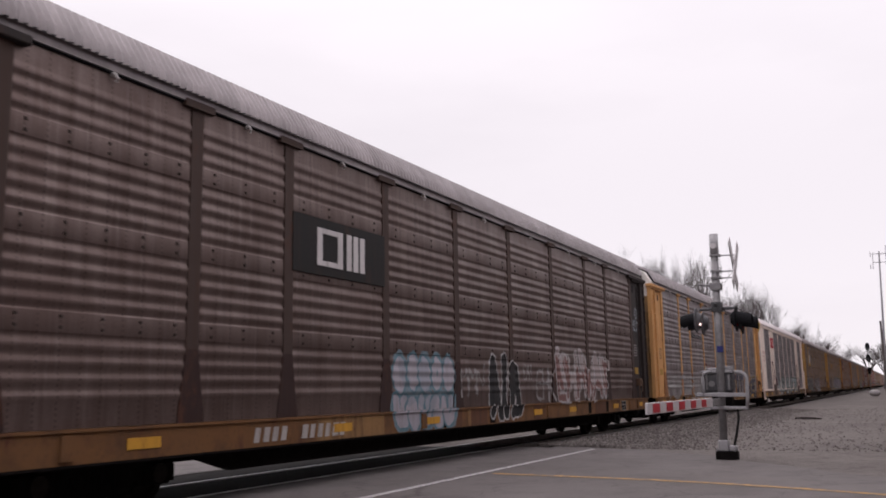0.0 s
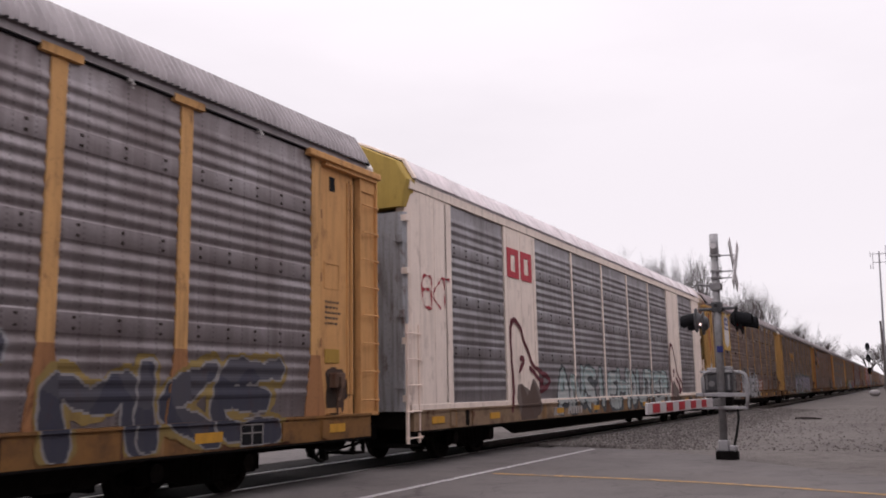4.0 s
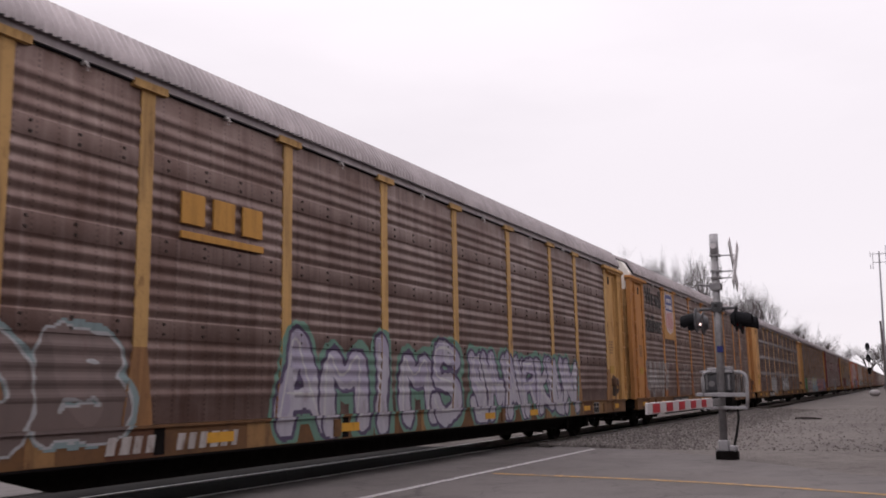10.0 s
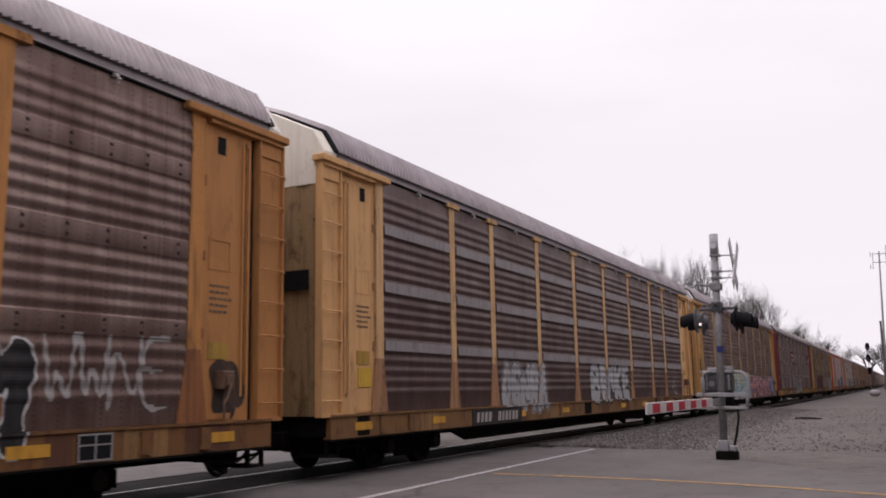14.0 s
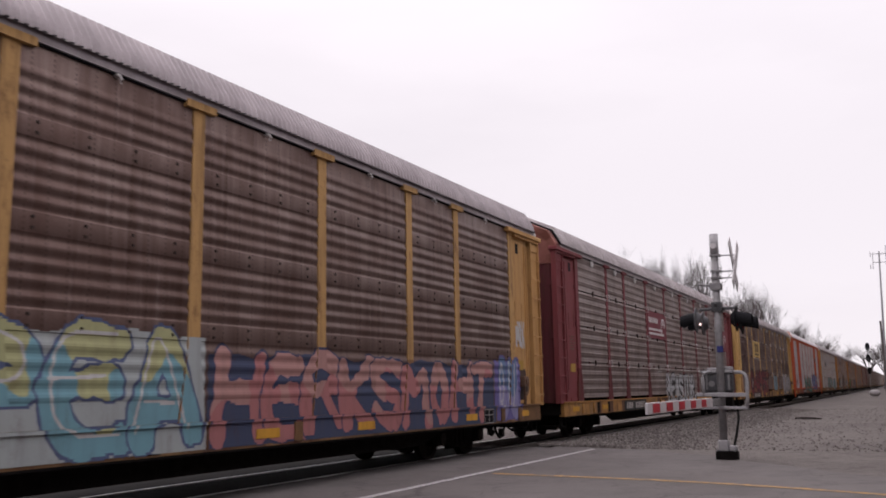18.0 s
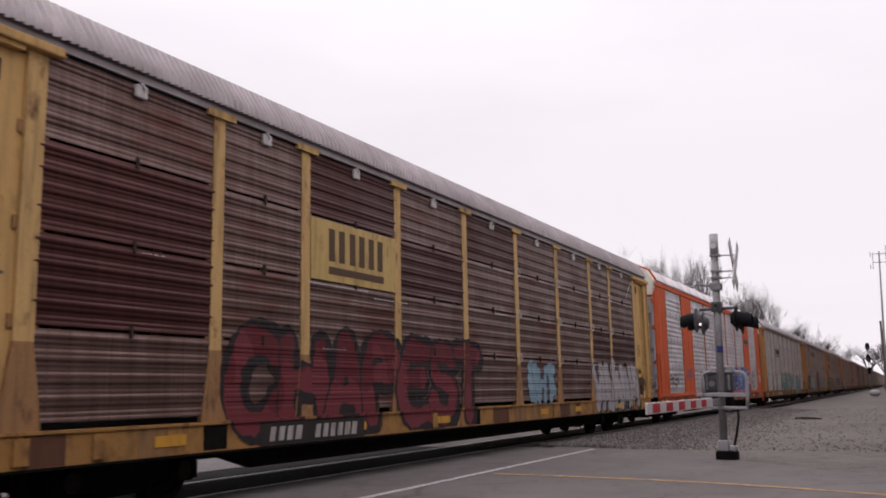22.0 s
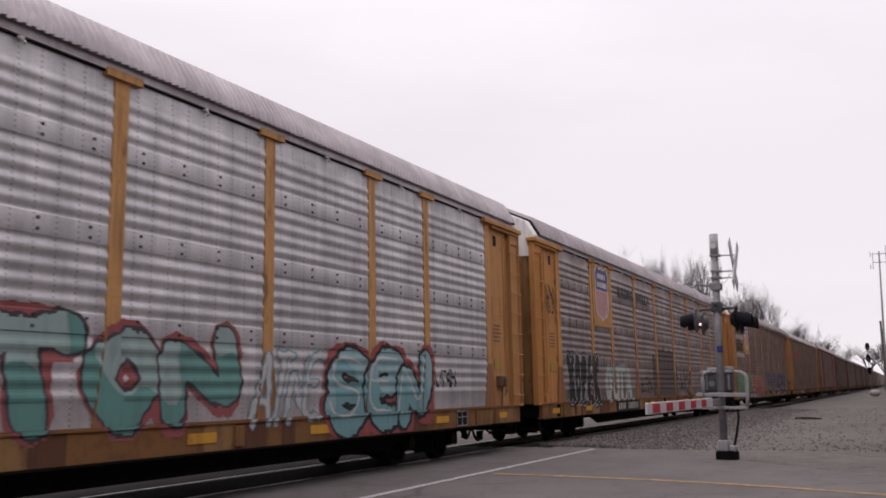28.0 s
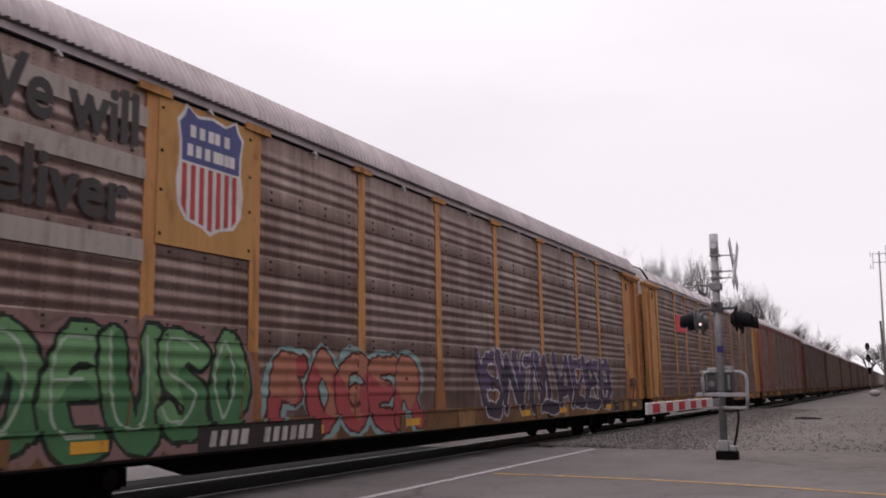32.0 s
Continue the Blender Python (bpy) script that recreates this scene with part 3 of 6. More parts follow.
def sill_mesh(mat, patch_mat, dark_mat, seed):
    def make():
        s = Shape()
        s.loft([[(1.45, -13.55, 0.66), (SILL_X, -13.55, 0.66), (SILL_X, -13.55, 1.0), (1.45, -13.55, 1.0)], [(1.45, 13.55, 0.66), (SILL_X, 13.55, 0.66), (SILL_X, 13.55, 1.0), (1.45, 13.55, 1.0)]])
        s.box(1.45, 1.62, -13.55, 13.55, 1.0, 1.035, 0)
        s.box(1.45, 1.605, -13.55, 13.55, 0.63, 0.66, 2)
        rng = random.Random(seed)
        for y in (-12.6, -9.9, -5.7, -2.6, 2.9, 5.5, 9.6, 12.5):
            s.box(SILL_X, SILL_X + 0.013, y - 0.26, y + 0.26, 0.77, 0.9, 1)
        for k in range(4):
            y = rng.uniform(-12.8, 12.3)
            s.box(SILL_X, SILL_X + 0.002, y, y + rng.uniform(0.15, 0.5), 0.68, 0.99, 2)
        for k in range(16):
            y = rng.uniform(-13.0, 12.3)
            s.box(SILL_X, SILL_X + 0.0015 + 0.0001 * k, y, y + rng.uniform(0.3, 0.9), 0.665, 0.998, 3 + k % 2)
        for y in (-12.0, -11.0, -3.0, 3.6, 11.2, 12.2):
            s.box(SILL_X - 0.02, SILL_X + 0.035, y - 0.09, y + 0.09, 0.7, 0.97, 0)
        return s.mesh("side_sill", [mat, patch_mat, dark_mat, paint("sill_tan_patch", (0.27, 0.155, 0.045), 0.7), paint("sill_brown_patch", (0.11, 0.05, 0.022), 0.7)])
    return stored(("sill", mat.name, seed), make)


def underframe_mesh():
    def make():
        s = Shape()
        s.box(-1.45, 1.45, -13.4, 13.4, 0.86, 1.02)
        s.box(-0.3, 0.3, -13.2, 13.2, 0.45, 0.86)
        for y in (-10.06, 10.06):
            s.box(-1.35, 1.35, y - 0.25, y + 0.25, 0.68, 0.86)
        for k in range(-7, 8):
            s.box(-1.42, 1.42, k * 1.15 - 0.05, k * 1.15 + 0.05, 0.68, 0.86)
        s.box(0.5, 1.2, -2.2, -0.8, 0.42, 0.8, 0, 0.06)
        s.tube([(0.85, 1.0, 0.62), (0.85, 2.4, 0.62)], 0.17, 0, 10)
        s.tube([(0.4, -9, 0.52), (0.4, 9, 0.52)], 0.035, 0, 6)
        for sx in (-1, 1):
            s.loft([[(sx * 1.2, y, z), (sx * 1.3, y, z), (sx * 1.3, y, 0.86), (sx * 1.2, y, 0.86)] for y, z in ((-8.9, 0.62), (-8.0, 0.36), (8.0, 0.36), (8.9, 0.62))])
        for sg in (-1, 1):
            s.box(-1.45, 1.5, min(sg * 13.3, sg * 13.6), max(sg * 13.3, sg * 13.6), 0.7, 1.0)
            s.box(0.95, 1.5, sg * 13.35 - 0.16, sg * 13.35 + 0.16, 0.38, 0.42)
            s.box(-1.3, 1.3, sg * 12.9 - 0.3, sg * 12.9 + 0.3, 0.5, 0.86)
            s.tube([(1.42, sg * 12.2, 0.55), (1.42, sg * 12.9, 0.5), (1.42, sg * 13.5, 0.56)], 0.022, 0, 5)
            s.box(0.5, 0.8, sg * 13.62 - 0.1, sg * 13.62 + 0.1, 0.52, 0.78, 0, 0.02)
            for y in (-0.15, 0.15):
                s.box(1.44, 1.5, sg * 13.35 + y - 0.02, sg * 13.35 + y + 0.02, 0.38, 0.75)
        return s.mesh("underframe", BLACK_STEEL)
    return stored("underframe", make)


def coupler_mesh():
    def make():
        s = Shape()
        s.box(-0.1, 0.1, 13.2, 14.12, 0.78, 0.98, 0, 0.02)
        s.loft([[(-0.16, 14.0, 0.72), (0.18, 14.0, 0.72), (0.18, 14.0, 1.04), (-0.16, 14.0, 1.04)], [(-0.2, 14.28, 0.7), (0.05, 14.34, 0.7), (0.05, 14.34, 1.06), (-0.2, 14.28, 1.06)]])
        s.tube([(0.1, 13.65, 0.8), (0.75, 13.72, 0.66), (1.4, 13.68, 0.62)], 0.018, 0, 5)
        return s.mesh("coupler", BLACK_STEEL)
    return stored("coupler", make)


def hose_mesh():
    def make():
        s = Shape()
        pts = [(0.35, 13.45 + 0.9 * k / 10, 0.72 - 0.52 * math.sin(math.pi * k / 10)) for k in range(11)]
        s.tube(pts, 0.036, 0, 6)
        pts = [(0.7, 13.3 + 1.05 * k / 10, 0.7 - 0.3 * math.sin(math.pi * k / 10)) for k in range(11)]
        s.tube(pts, 0.026, 0, 6)
        for y, z in ((13.42, 0.55), (14.0, 0.3)):
            s.box(0.28, 0.42, y - 0.06, y + 0.06, z - 0.09, z + 0.12, 0, 0.02)
        s.tube([(0.9, 13.2, 0.6), (1.1, 13.5, 0.36), (1.2, 13.75, 0.52), (1.15, 13.95, 0.75)], 0.022, 0, 5)
        return s.mesh("air_hose", RUBBER)
    return stored("hose", make)


def bolster_mesh():
    """Bolster, centre sill and brake beams between the side frames."""
    def make():
        s = Shape()
        s.box(-0.95, 0.95, -0.22, 0.22, 0.36, 0.66)
        for y in (-1.42, -0.42, 0.42, 1.42):
            s.box(-0.62, 0.62, y - 0.05, y + 0.05, 0.22, 0.5)
        s.box(-0.5, 0.5, -1.4, 1.4, 0.4, 0.62)
        return s.mesh("truck", BLACK_STEEL)
    return stored("bolster", make)


def side_frame_mesh():
    def make():
        s = Shape()
        pts = [(-1.2, 0.52, 0.3), (-0.75, 0.6, 0.34), (-0.35, 0.66, 0.22), (0.35, 0.66, 0.22), (0.75, 0.6, 0.34), (1.2, 0.52, 0.3)]
        s.loft([[(-0.08, y, b), (0.08, y, b), (0.08, y, t), (-0.08, y, t)] for y, t, b in pts])
        s.box(-0.04, 0.04, -0.5, 0.5, 0.2, 0.34)
        s.box(-0.11, 0.11, -1.12, -0.66, 0.28, 0.56, 0, 0.03)
        s.box(-0.11, 0.11, 0.66, 1.12, 0.28, 0.56, 0, 0.03)
        return s.mesh("side_frame", BLACK_STEEL)
    return stored("side_frame", make)


def truck_parts(truck, far):
    """Cast side frames, bearing caps and coil springs."""
    cap = stored("bearing", lambda: Shape().tube([(-0.1, 0, 0), (0.16, 0, 0)], 0.12, 0, 10).mesh("bearing_cap", WHEEL_STEEL))
    coil = stored("coil", lambda: Shape().tube([(0, 0, 0.24), (0, 0, 0.6)], 0.07, 0, 8).mesh("spring", BLACK_STEEL))
    for sx in (-1, 1):
        turn = 0 if sx > 0 else 180
        part("side_frame", side_frame_mesh(), truck, turned(sx * 1.01, 0, 0, turn))
        if far or sx < 0:
            continue
        for y in (-0.89, 0.89):
            part("bearing_cap", cap, truck, turned(sx * 1.0, y, 0.42, turn))
        for y in (-0.2, 0.0, 0.2):
            part("spring", coil, truck, turned(sx * 1.04, y, 0))


def wheelset_mesh():
    def make():
        s = Shape()
        prof = [(0.66, 0.12), (0.68, 0.35), (0.67, 0.455), (0.705, 0.455), (0.715, 0.43), (0.81, 0.42), (0.81, 0.34), (0.76, 0.3), (0.775, 0.16), (0.82, 0.11)]
        n = 20
        for sx in (-1, 1):
            rings = [[(sx * x, r * math.cos(6.28318 * k / n), r * math.sin(6.28318 * k / n)) for k in range(n)] for x, r in prof]
            s.loft(rings, 0)
            for k in range(4):
                a = 1.5708 * k + 0.3
                s.box(sx * 0.79 - 0.012, sx * 0.79 + 0.012, 0.23 * math.cos(a) - 0.03, 0.23 * math.cos(a) + 0.03, 0.23 * math.sin(a) - 0.03, 0.23 * math.sin(a) + 0.03)
        s.tube([(-0.95, 0, 0), (0.95, 0, 0)], 0.08, 0, 10)
        return s.mesh("wheelset", WHEEL_STEEL)
    return stored("wheelset", make)


WHEELSETS = []  # (object, place along its truck)
CARS = []  # (object, place along the track at the clip's start)
CAR_LEN = 28.6
FLIP = pose(0, 0, 0, 0, 0, 180)
TAN_SILL = dict(sill=(0.3, 0.19, 0.09))


def car(index, kind, label, post, door, panel, roof, sill=(0.3, 0.17, 0.055), gable=(0.55, 0.53, 0.53), amount=0.6, grime=(0.104, 0.072, 0.062), rust=0.0, dirt=0.4, ribs=True, far=False, foot=None, notice=(0.4, 0.26, 0.03), end_low=None, gable_dirt=0.22):
    """One wagon at its place in the train."""
    tag = "car%d" % index
    root = tagged(new("autorack_wagon"), label, "freight wagon", "wagons of the freight train")
    at = 17.55 + CAR_LEN * index + (0.27 if index >= 8 else 0.0)
    CARS.append((root, at))
    m_post = paint(tag + "_post_paint", tuple(f * c for f, c in zip((1.12, 1.02, 0.9), post)), dirt * 1.4)
    m_foot = paint(tag + "_post_foot_paint", foot or tuple(f * c for f, c in zip((0.62, 0.46, 0.4), post)), 0.6)
    m_door = paint(tag + "_door_paint", tuple(f * c for f, c in zip((1.12, 0.98, 0.85), door)), dirt * 0.7)
    # without end_low: door colour, darkened for the shade between wagons
    m_low = paint(tag + "_end_paint_and_shade", end_low or tuple(0.58 * c for c in door), 0.7)
    m_sill = paint(tag + "_sill_paint", tuple(f * c for f, c in zip((0.52, 0.41, 0.22), sill)), 0.7, streak=False)
    m_yel = paint("sill_reflector_yellow", (0.6, 0.33, 0.02), 0.35)
    m_panel = galvanised(tag + "_side_sheet", panel, grime, amount, rust)
    m_roof = galvanised(tag + "_roof_sheet", tuple(1.2 * c for c in roof), tuple(0.8 * c for c in roof), 0.4, tone=((0.8, 0.745, 0.75), (0.68, 0.63, 0.64)), holes=False, metal=0.3)
    m_gable = paint(tag + "_gable_paint", gable, gable_dirt) if gable_dirt < 0.8 else galvanised(tag + "_gable_rust", gable, tuple(0.6 * c for c in gable), 0.15, 0.62, (0.1, 0.03, 0.018), holes=False)
    m_not = paint("yellow_notice", notice, 0.3)
    part("underframe", underframe_mesh(), root)
    lift = 0.12 if kind == "frame" else 0.0
    part("roof", roof_mesh(m_roof, -13.45, 13.45, ribs and not far), root, turned(0, 0, lift), label="ribbed sheet metal roof")
    sides = [Matrix.Identity(4), FLIP]
    for side, turn in enumerate(sides):
        part("side_sill", sill_mesh(m_sill, m_yel, BLACK_STEEL, index if not far else 0), root, turn)
        for sg in (0, 1):
            if kind != "frame":
                part("header", stored(("hd", m_door.name, sg), lambda: mirrored(header_mesh(m_door), sg)), root, turn)
                part("end_panel", stored(("eb", m_door.name, sg), lambda: mirrored(end_bay_mesh(m_door), sg)), root, turn)
            else:
                part("end_panel", stored(("fx", m_post.name, sg), lambda: mirrored(frame_end(m_post), sg)), root, turn)
            low = kind == "frame"
            part("ladder", stored(("ld", m_door.name, sg, low), lambda: mirrored(ladder_mesh(m_door, low), sg)), root, turn)
            if side == 0 and not far:
                sy = 12.5 if sg == 0 else -12.5
                part("notice_plate", stored(("np", m_not.name), lambda: Shape().box(1.522, 1.532, -0.2, 0.2, -0.11, 0.11).mesh("notice_plate", m_not)), root, turned(0, sy, 1.95 if kind != "frame" else 1.75), "small yellow notice plate")
                part("stencil", text_plate_mesh(paint("dark_stencil_paint", (0.13, 0.095, 0.055), 0.4) if max(door) > 0.08 else paint("white_stencil_paint", (0.4, 0.38, 0.38), 0.3)), root, turned(0, sy, 2.55))
                if sg == 0 and kind != "frame":
                    part("brake_box", brake_box_mesh(paint("rusty_brake_paint", (0.13, 0.075, 0.04), 0.8)), root, turned(0, 12.6, 1.55), "hand brake box with a lever")
        if side == 0 and not far:
            card = part("placard", stored("placard", placard_mesh), root, turned(0, 10.45, 0.83), "small black placard with a white grid")
            for bar in PLACARD_BARS:
                part("placard_bar", stored(("card", bar), lambda: placard_bar_mesh(*bar)), card)
        eave = stored(("eave", m_roof.name), lambda: Shape().box(1.44, 1.6, -13.4, 13.4, 5.155, 5.285).mesh("eave_rail", m_roof))
        if kind == "frame":
            eave = stored(("eave_high", m_roof.name), lambda: Shape().box(1.44, 1.602, -13.4, 13.4, 5.346, 5.405).mesh("eave_rail", m_roof))
        if eave:
            part("eave_rail", eave, root, turn)
        # black strip drawn in place of the shade under the eave
        dark = stored(("eave_shade"), lambda: Shape().box(1.3, 1.575, -12.0, 12.0, 5.133, 5.152).mesh("eave_gap", BLACK_PAINT))
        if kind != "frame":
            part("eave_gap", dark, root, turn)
        for k in range(9):
            y0, y1 = POSTS[k], POSTS[k + 1]
            c, w = (y0 + y1) / 2, y1 - y0
            if kind == "frame" and k in (1, 7):
                b = stored(("fp", m_post.name, k), lambda: frame_panel(m_post, w))
                panel_seams(m_post, part("painted_panel", b, root, turn @ turned(0, c, 0)), w / 2)
                continue
            if kind == "slot":
                for r in range(4):
                    part("panel", panel_mesh(SLOTS[r], w - 0.06, m_panel, False), root, turn @ turned(0, c, 0))
                    if r and not far:
                        part("hinge", stored(("hinge",), lambda: Shape().box(PANEL_X, PANEL_X + 0.04, -0.02, 0.02, -0.07, 0.07).mesh("hinge", BOLT_STEEL)), root, turn @ turned(0, c, PANEL_TOP - r * (PANEL_TOP - PANEL_BOT) / 4))
            else:
                part("panel", panel_mesh(SCREEN, w - 0.06, m_panel, not far), root, turn @ turned(0, c, 0))
            if side == 0 and not far and kind != "frame":
                part("hook", hook_mesh(kind == "slot"), root, turned(0, c, 0), "small pale hook under the eave")
        for k, y in enumerate(POSTS):
            wide = k in (0, 9)
            if kind == "frame":
                if k in (0, 9):
                    part("painted_panel", stored(("fe", m_post.name), lambda: frame_panel(m_post, 0.3)), root, turn @ turned(0, y, 0))
                elif k not in (1, 2, 7, 8):
                    part("post", stored(("thin", m_post.name), lambda: Shape().box(1.5, 1.573, -0.06, 0.06, 1.05, 5.16, 0, 0.006).mesh("post", m_post)), root, turn @ turned(0, y, 0))
                continue
            part("post", post_mesh(m_post, m_foot, wide), root, turn @ turned(0, y, 0))
        if kind == "frame":
            part("top_rail", stored(("tr", m_post.name), lambda: Shape().box(1.45, 1.6, -13.6, 13.6, 5.1605, 5.345, 0, 0.01).mesh("top_rail", m_post)), root, turn)
            part("bottom_rail", stored(("br", m_post.name), lambda: Shape().box(1.45, 1.59, -13.6, 13.6, 0.99, 1.14, 0, 0.01).mesh("bottom_rail", m_post)), root, turn)
    for turn in sides:
        g, a, b = end_face(m_gable, m_low)
        part("roof_rim", rim_mesh(m_post if kind == "frame" else BLACK_PAINT), root, turn @ turned(0, 0, lift))
        part("end_gable", g, root, turn @ turned(0, 0, lift * 0.8))
        part("end_door", a, root, turn)
        part("end_door", b, root, turn)
        part("coupler", coupler_mesh(), root, turn)
        part("air_hose", hose_mesh(), root, turn)
        y = 10.06 if turn is FLIP else -10.06
        truck = part("truck", bolster_mesh(), root, turned(0, y, 0))
        truck_parts(truck, far)
        for dy in (-0.89, 0.89):
            WHEELSETS.append((part("wheelset", wheelset_mesh(), truck, turned(0, dy, AXLE_R)), dy))
    return root


def mirrored(me, sg):
    """The mesh itself, or its mirror image across the wagon's middle."""
    if sg == 0:
        return me
    s = Shape()
    s.v = [(v.co.x, -v.co.y, v.co.z) for v in me.vertices]
    s.f = [tuple(reversed(p.vertices)) for p in me.polygons]
    s.m = [p.material_index for p in me.polygons]
    return s.mesh(me.name, list(me.materials))


def frame_end(mat):
    """The smooth painted end of a wagon side, with a rounded corner and two seams."""
    s = Shape()
    ring = [(1.3, 12.1), (1.58, 12.1), (1.58, 13.3), (1.55, 13.5), (1.47, 13.6), (1.3, 13.62)]
    s.loft([[(x, y, z) for x, y in ring] for z in (1.02, 5.3)])
    for y in (12.62, 13.2):
        s.box(1.58, 1.586, y - 0.012, y + 0.012, 1.1, 5.2)
    for z in (1.25, 2.3, 3.6, 4.6):
        s.box(1.42, 1.56, 13.58, 13.68, z - 0.06, z + 0.06)
    return s.mesh("end_panel", mat)


def frame_panel(mat, w):
    s = Shape()
    h = w / 2
    s.box(1.46, 1.58, -h, h, 1.05, 5.16, 0, 0.01)
    return s.mesh("painted_panel", mat)


def panel_seams(mat, panel, h):
    """Upright seams on a painted panel."""
    me = stored(("seam", mat.name), lambda: Shape().box(1.58, 1.586, -0.012, 0.012, 1.15, 5.05).mesh("seam", mat))
    for y in (-h * 0.82, h * 0.82, 0.0):
        part("seam", me, panel, turned(0, y, 0))


TAN, ORG = (0.58, 0.38, 0.14), (0.44, 0.23, 0.055)
car(0, "screen", "dark brown covered car-carrier wagon with faded graffiti", (0.05, 0.034, 0.032), (0.02, 0.017, 0.019), (0.28, 0.265, 0.262), (0.38, 0.36, 0.36), amount=0.9, gable=(0.12, 0.1, 0.1), grime=(0.105, 0.088, 0.083))
car(1, "screen", "tan-yellow car-carrier wagon with silver grey ribbed sides", TAN, TAN, (0.37, 0.385, 0.42), (0.4, 0.38, 0.385), amount=0.5, grime=(0.135, 0.135, 0.145), sill=(0.42, 0.26, 0.08), gable=(0.78, 0.74, 0.7))
car(2, "frame", "white painted car-carrier wagon with grey ribbed panels", (0.8, 0.74, 0.74), (0.8, 0.74, 0.74), (0.44, 0.475, 0.53), (0.84, 0.8, 0.8), amount=0.55, grime=(0.16, 0.18, 0.2), sill=(0.5, 0.45, 0.44), gable=(0.45, 0.34, 0.06), ribs=False, end_low=(0.36, 0.36, 0.38), dirt=0.16)
car(3, "slot", "yellow car-carrier wagon with slotted brown ribbed sides", (0.43, 0.3, 0.09), (0.45, 0.32, 0.1), (0.36, 0.32, 0.3), (0.4, 0.36, 0.36), amount=0.8, gable=(0.66, 0.6, 0.52), gable_dirt=1.0, end_low=(0.26, 0.185, 0.05))
car(4, "screen", "yellow car-carrier wagon with brown grey ribbed sides", (0.45, 0.32, 0.11), (0.45, 0.31, 0.1), (0.34, 0.3, 0.29), (0.42, 0.39, 0.39), amount=0.7, gable=(0.82, 0.8, 0.78), sill=(0.27, 0.16, 0.06))
car(5, "screen", "orange-yellow car-carrier wagon with a shield sign and slogan", ORG, (0.4, 0.22, 0.06), (0.34, 0.3, 0.28), (0.4, 0.37, 0.37), amount=0.72, gable=(0.8, 0.76, 0.7), sill=(0.32, 0.18, 0.05), end_low=(0.4, 0.25, 0.08))
car(6, "screen", "tan car-carrier wagon with dark brown ribbed sides", (0.58, 0.43, 0.2), (0.58, 0.41, 0.17), (0.2, 0.16, 0.155), (0.38, 0.35, 0.36), amount=0.95, grime=(0.085, 0.062, 0.06), sill=(0.36, 0.23, 0.09), gable=(0.8, 0.74, 0.64))
car(7, "screen", "yellow car-carrier wagon with colourful graffiti along the bottom", (0.42, 0.29, 0.1), (0.44, 0.3, 0.1), (0.3, 0.27, 0.26), (0.42, 0.39, 0.4), amount=0.8, sill=(0.3, 0.2, 0.1))
car(8, "slot", "maroon car-carrier wagon with slotted grey ribbed sides", (0.16, 0.03, 0.04), (0.16, 0.028, 0.036), (0.32, 0.3, 0.29), (0.46, 0.43, 0.43), amount=0.6, grime=(0.14, 0.125, 0.12), sill=(0.72, 0.48, 0.17), gable=(0.3, 0.14, 0.12), gable_dirt=0.9, end_low=(0.1, 0.02, 0.025))
car(9, "slot", "pale yellow car-carrier wagon with rusty slotted sides", (0.52, 0.4, 0.15), (0.52, 0.4, 0.14), (0.26, 0.22, 0.21), (0.42, 0.39, 0.39), amount=0.85, rust=0.25, sill=(0.66, 0.45, 0.16), gable=(0.8, 0.78, 0.74))
car(10, "frame", "orange car-carrier wagon with bright silver ribbed panels", (0.5, 0.085, 0.006), (0.5, 0.085, 0.006), (0.74, 0.74, 0.75), (0.84, 0.82, 0.83), amount=0.16, grime=(0.33, 0.33, 0.34), sill=(0.62, 0.13, 0.02), gable=(0.76, 0.72, 0.62), ribs=False, end_low=(0.32, 0.32, 0.34), dirt=0.2)
car(11, "screen", "tan-orange car-carrier wagon with silver ribbed sides", (0.45, 0.28, 0.095), (0.4, 0.24, 0.075), (0.7, 0.7, 0.71), (0.56, 0.54, 0.55), amount=0.22, grime=(0.27, 0.265, 0.27), sill=(0.38, 0.22, 0.07), gable=(0.78, 0.75, 0.72), end_low=(0.26, 0.15, 0.06))
car(12, "screen", "orange-yellow car-carrier wagon with grey sides and a shield sign", (0.46, 0.26, 0.07), (0.43, 0.235, 0.055), (0.42, 0.41, 0.42), (0.48, 0.45, 0.46), amount=0.5, grime=(0.14, 0.13, 0.13), sill=(0.4, 0.22, 0.05), gable=(0.8, 0.77, 0.74))
car(13, "screen", "orange-yellow car-carrier wagon covered with green and red graffiti", (0.4, 0.22, 0.065), (0.36, 0.19, 0.06), (0.36, 0.32, 0.3), (0.46, 0.42, 0.42), amount=0.65, sill=(0.28, 0.17, 0.06), gable=(0.78, 0.74, 0.7))
car(14, "screen", "yellow car-carrier wagon with brown ribbed sides", (0.42, 0.26, 0.09), (0.4, 0.24, 0.08), (0.34, 0.3, 0.29), (0.48, 0.45, 0.45), amount=0.7, far=True)
FAR = [
    ("frame", "faded red car-carrier wagon further along the train", (0.36, 0.12, 0.08), (0.36, 0.12, 0.08), (0.42, 0.36, 0.34), 0.5),
    ("screen", "brown car-carrier wagon further along the train", (0.22, 0.12, 0.08), (0.2, 0.1, 0.07), (0.3, 0.22, 0.2), 0.8),
    ("screen", "tan car-carrier wagon further along the train", (0.4, 0.27, 0.12), (0.36, 0.24, 0.1), (0.36, 0.32, 0.3), 0.7),
    ("screen", "grey brown car-carrier wagon further along the train", (0.3, 0.2, 0.1), (0.28, 0.18, 0.08), (0.3, 0.26, 0.25), 0.8),
]
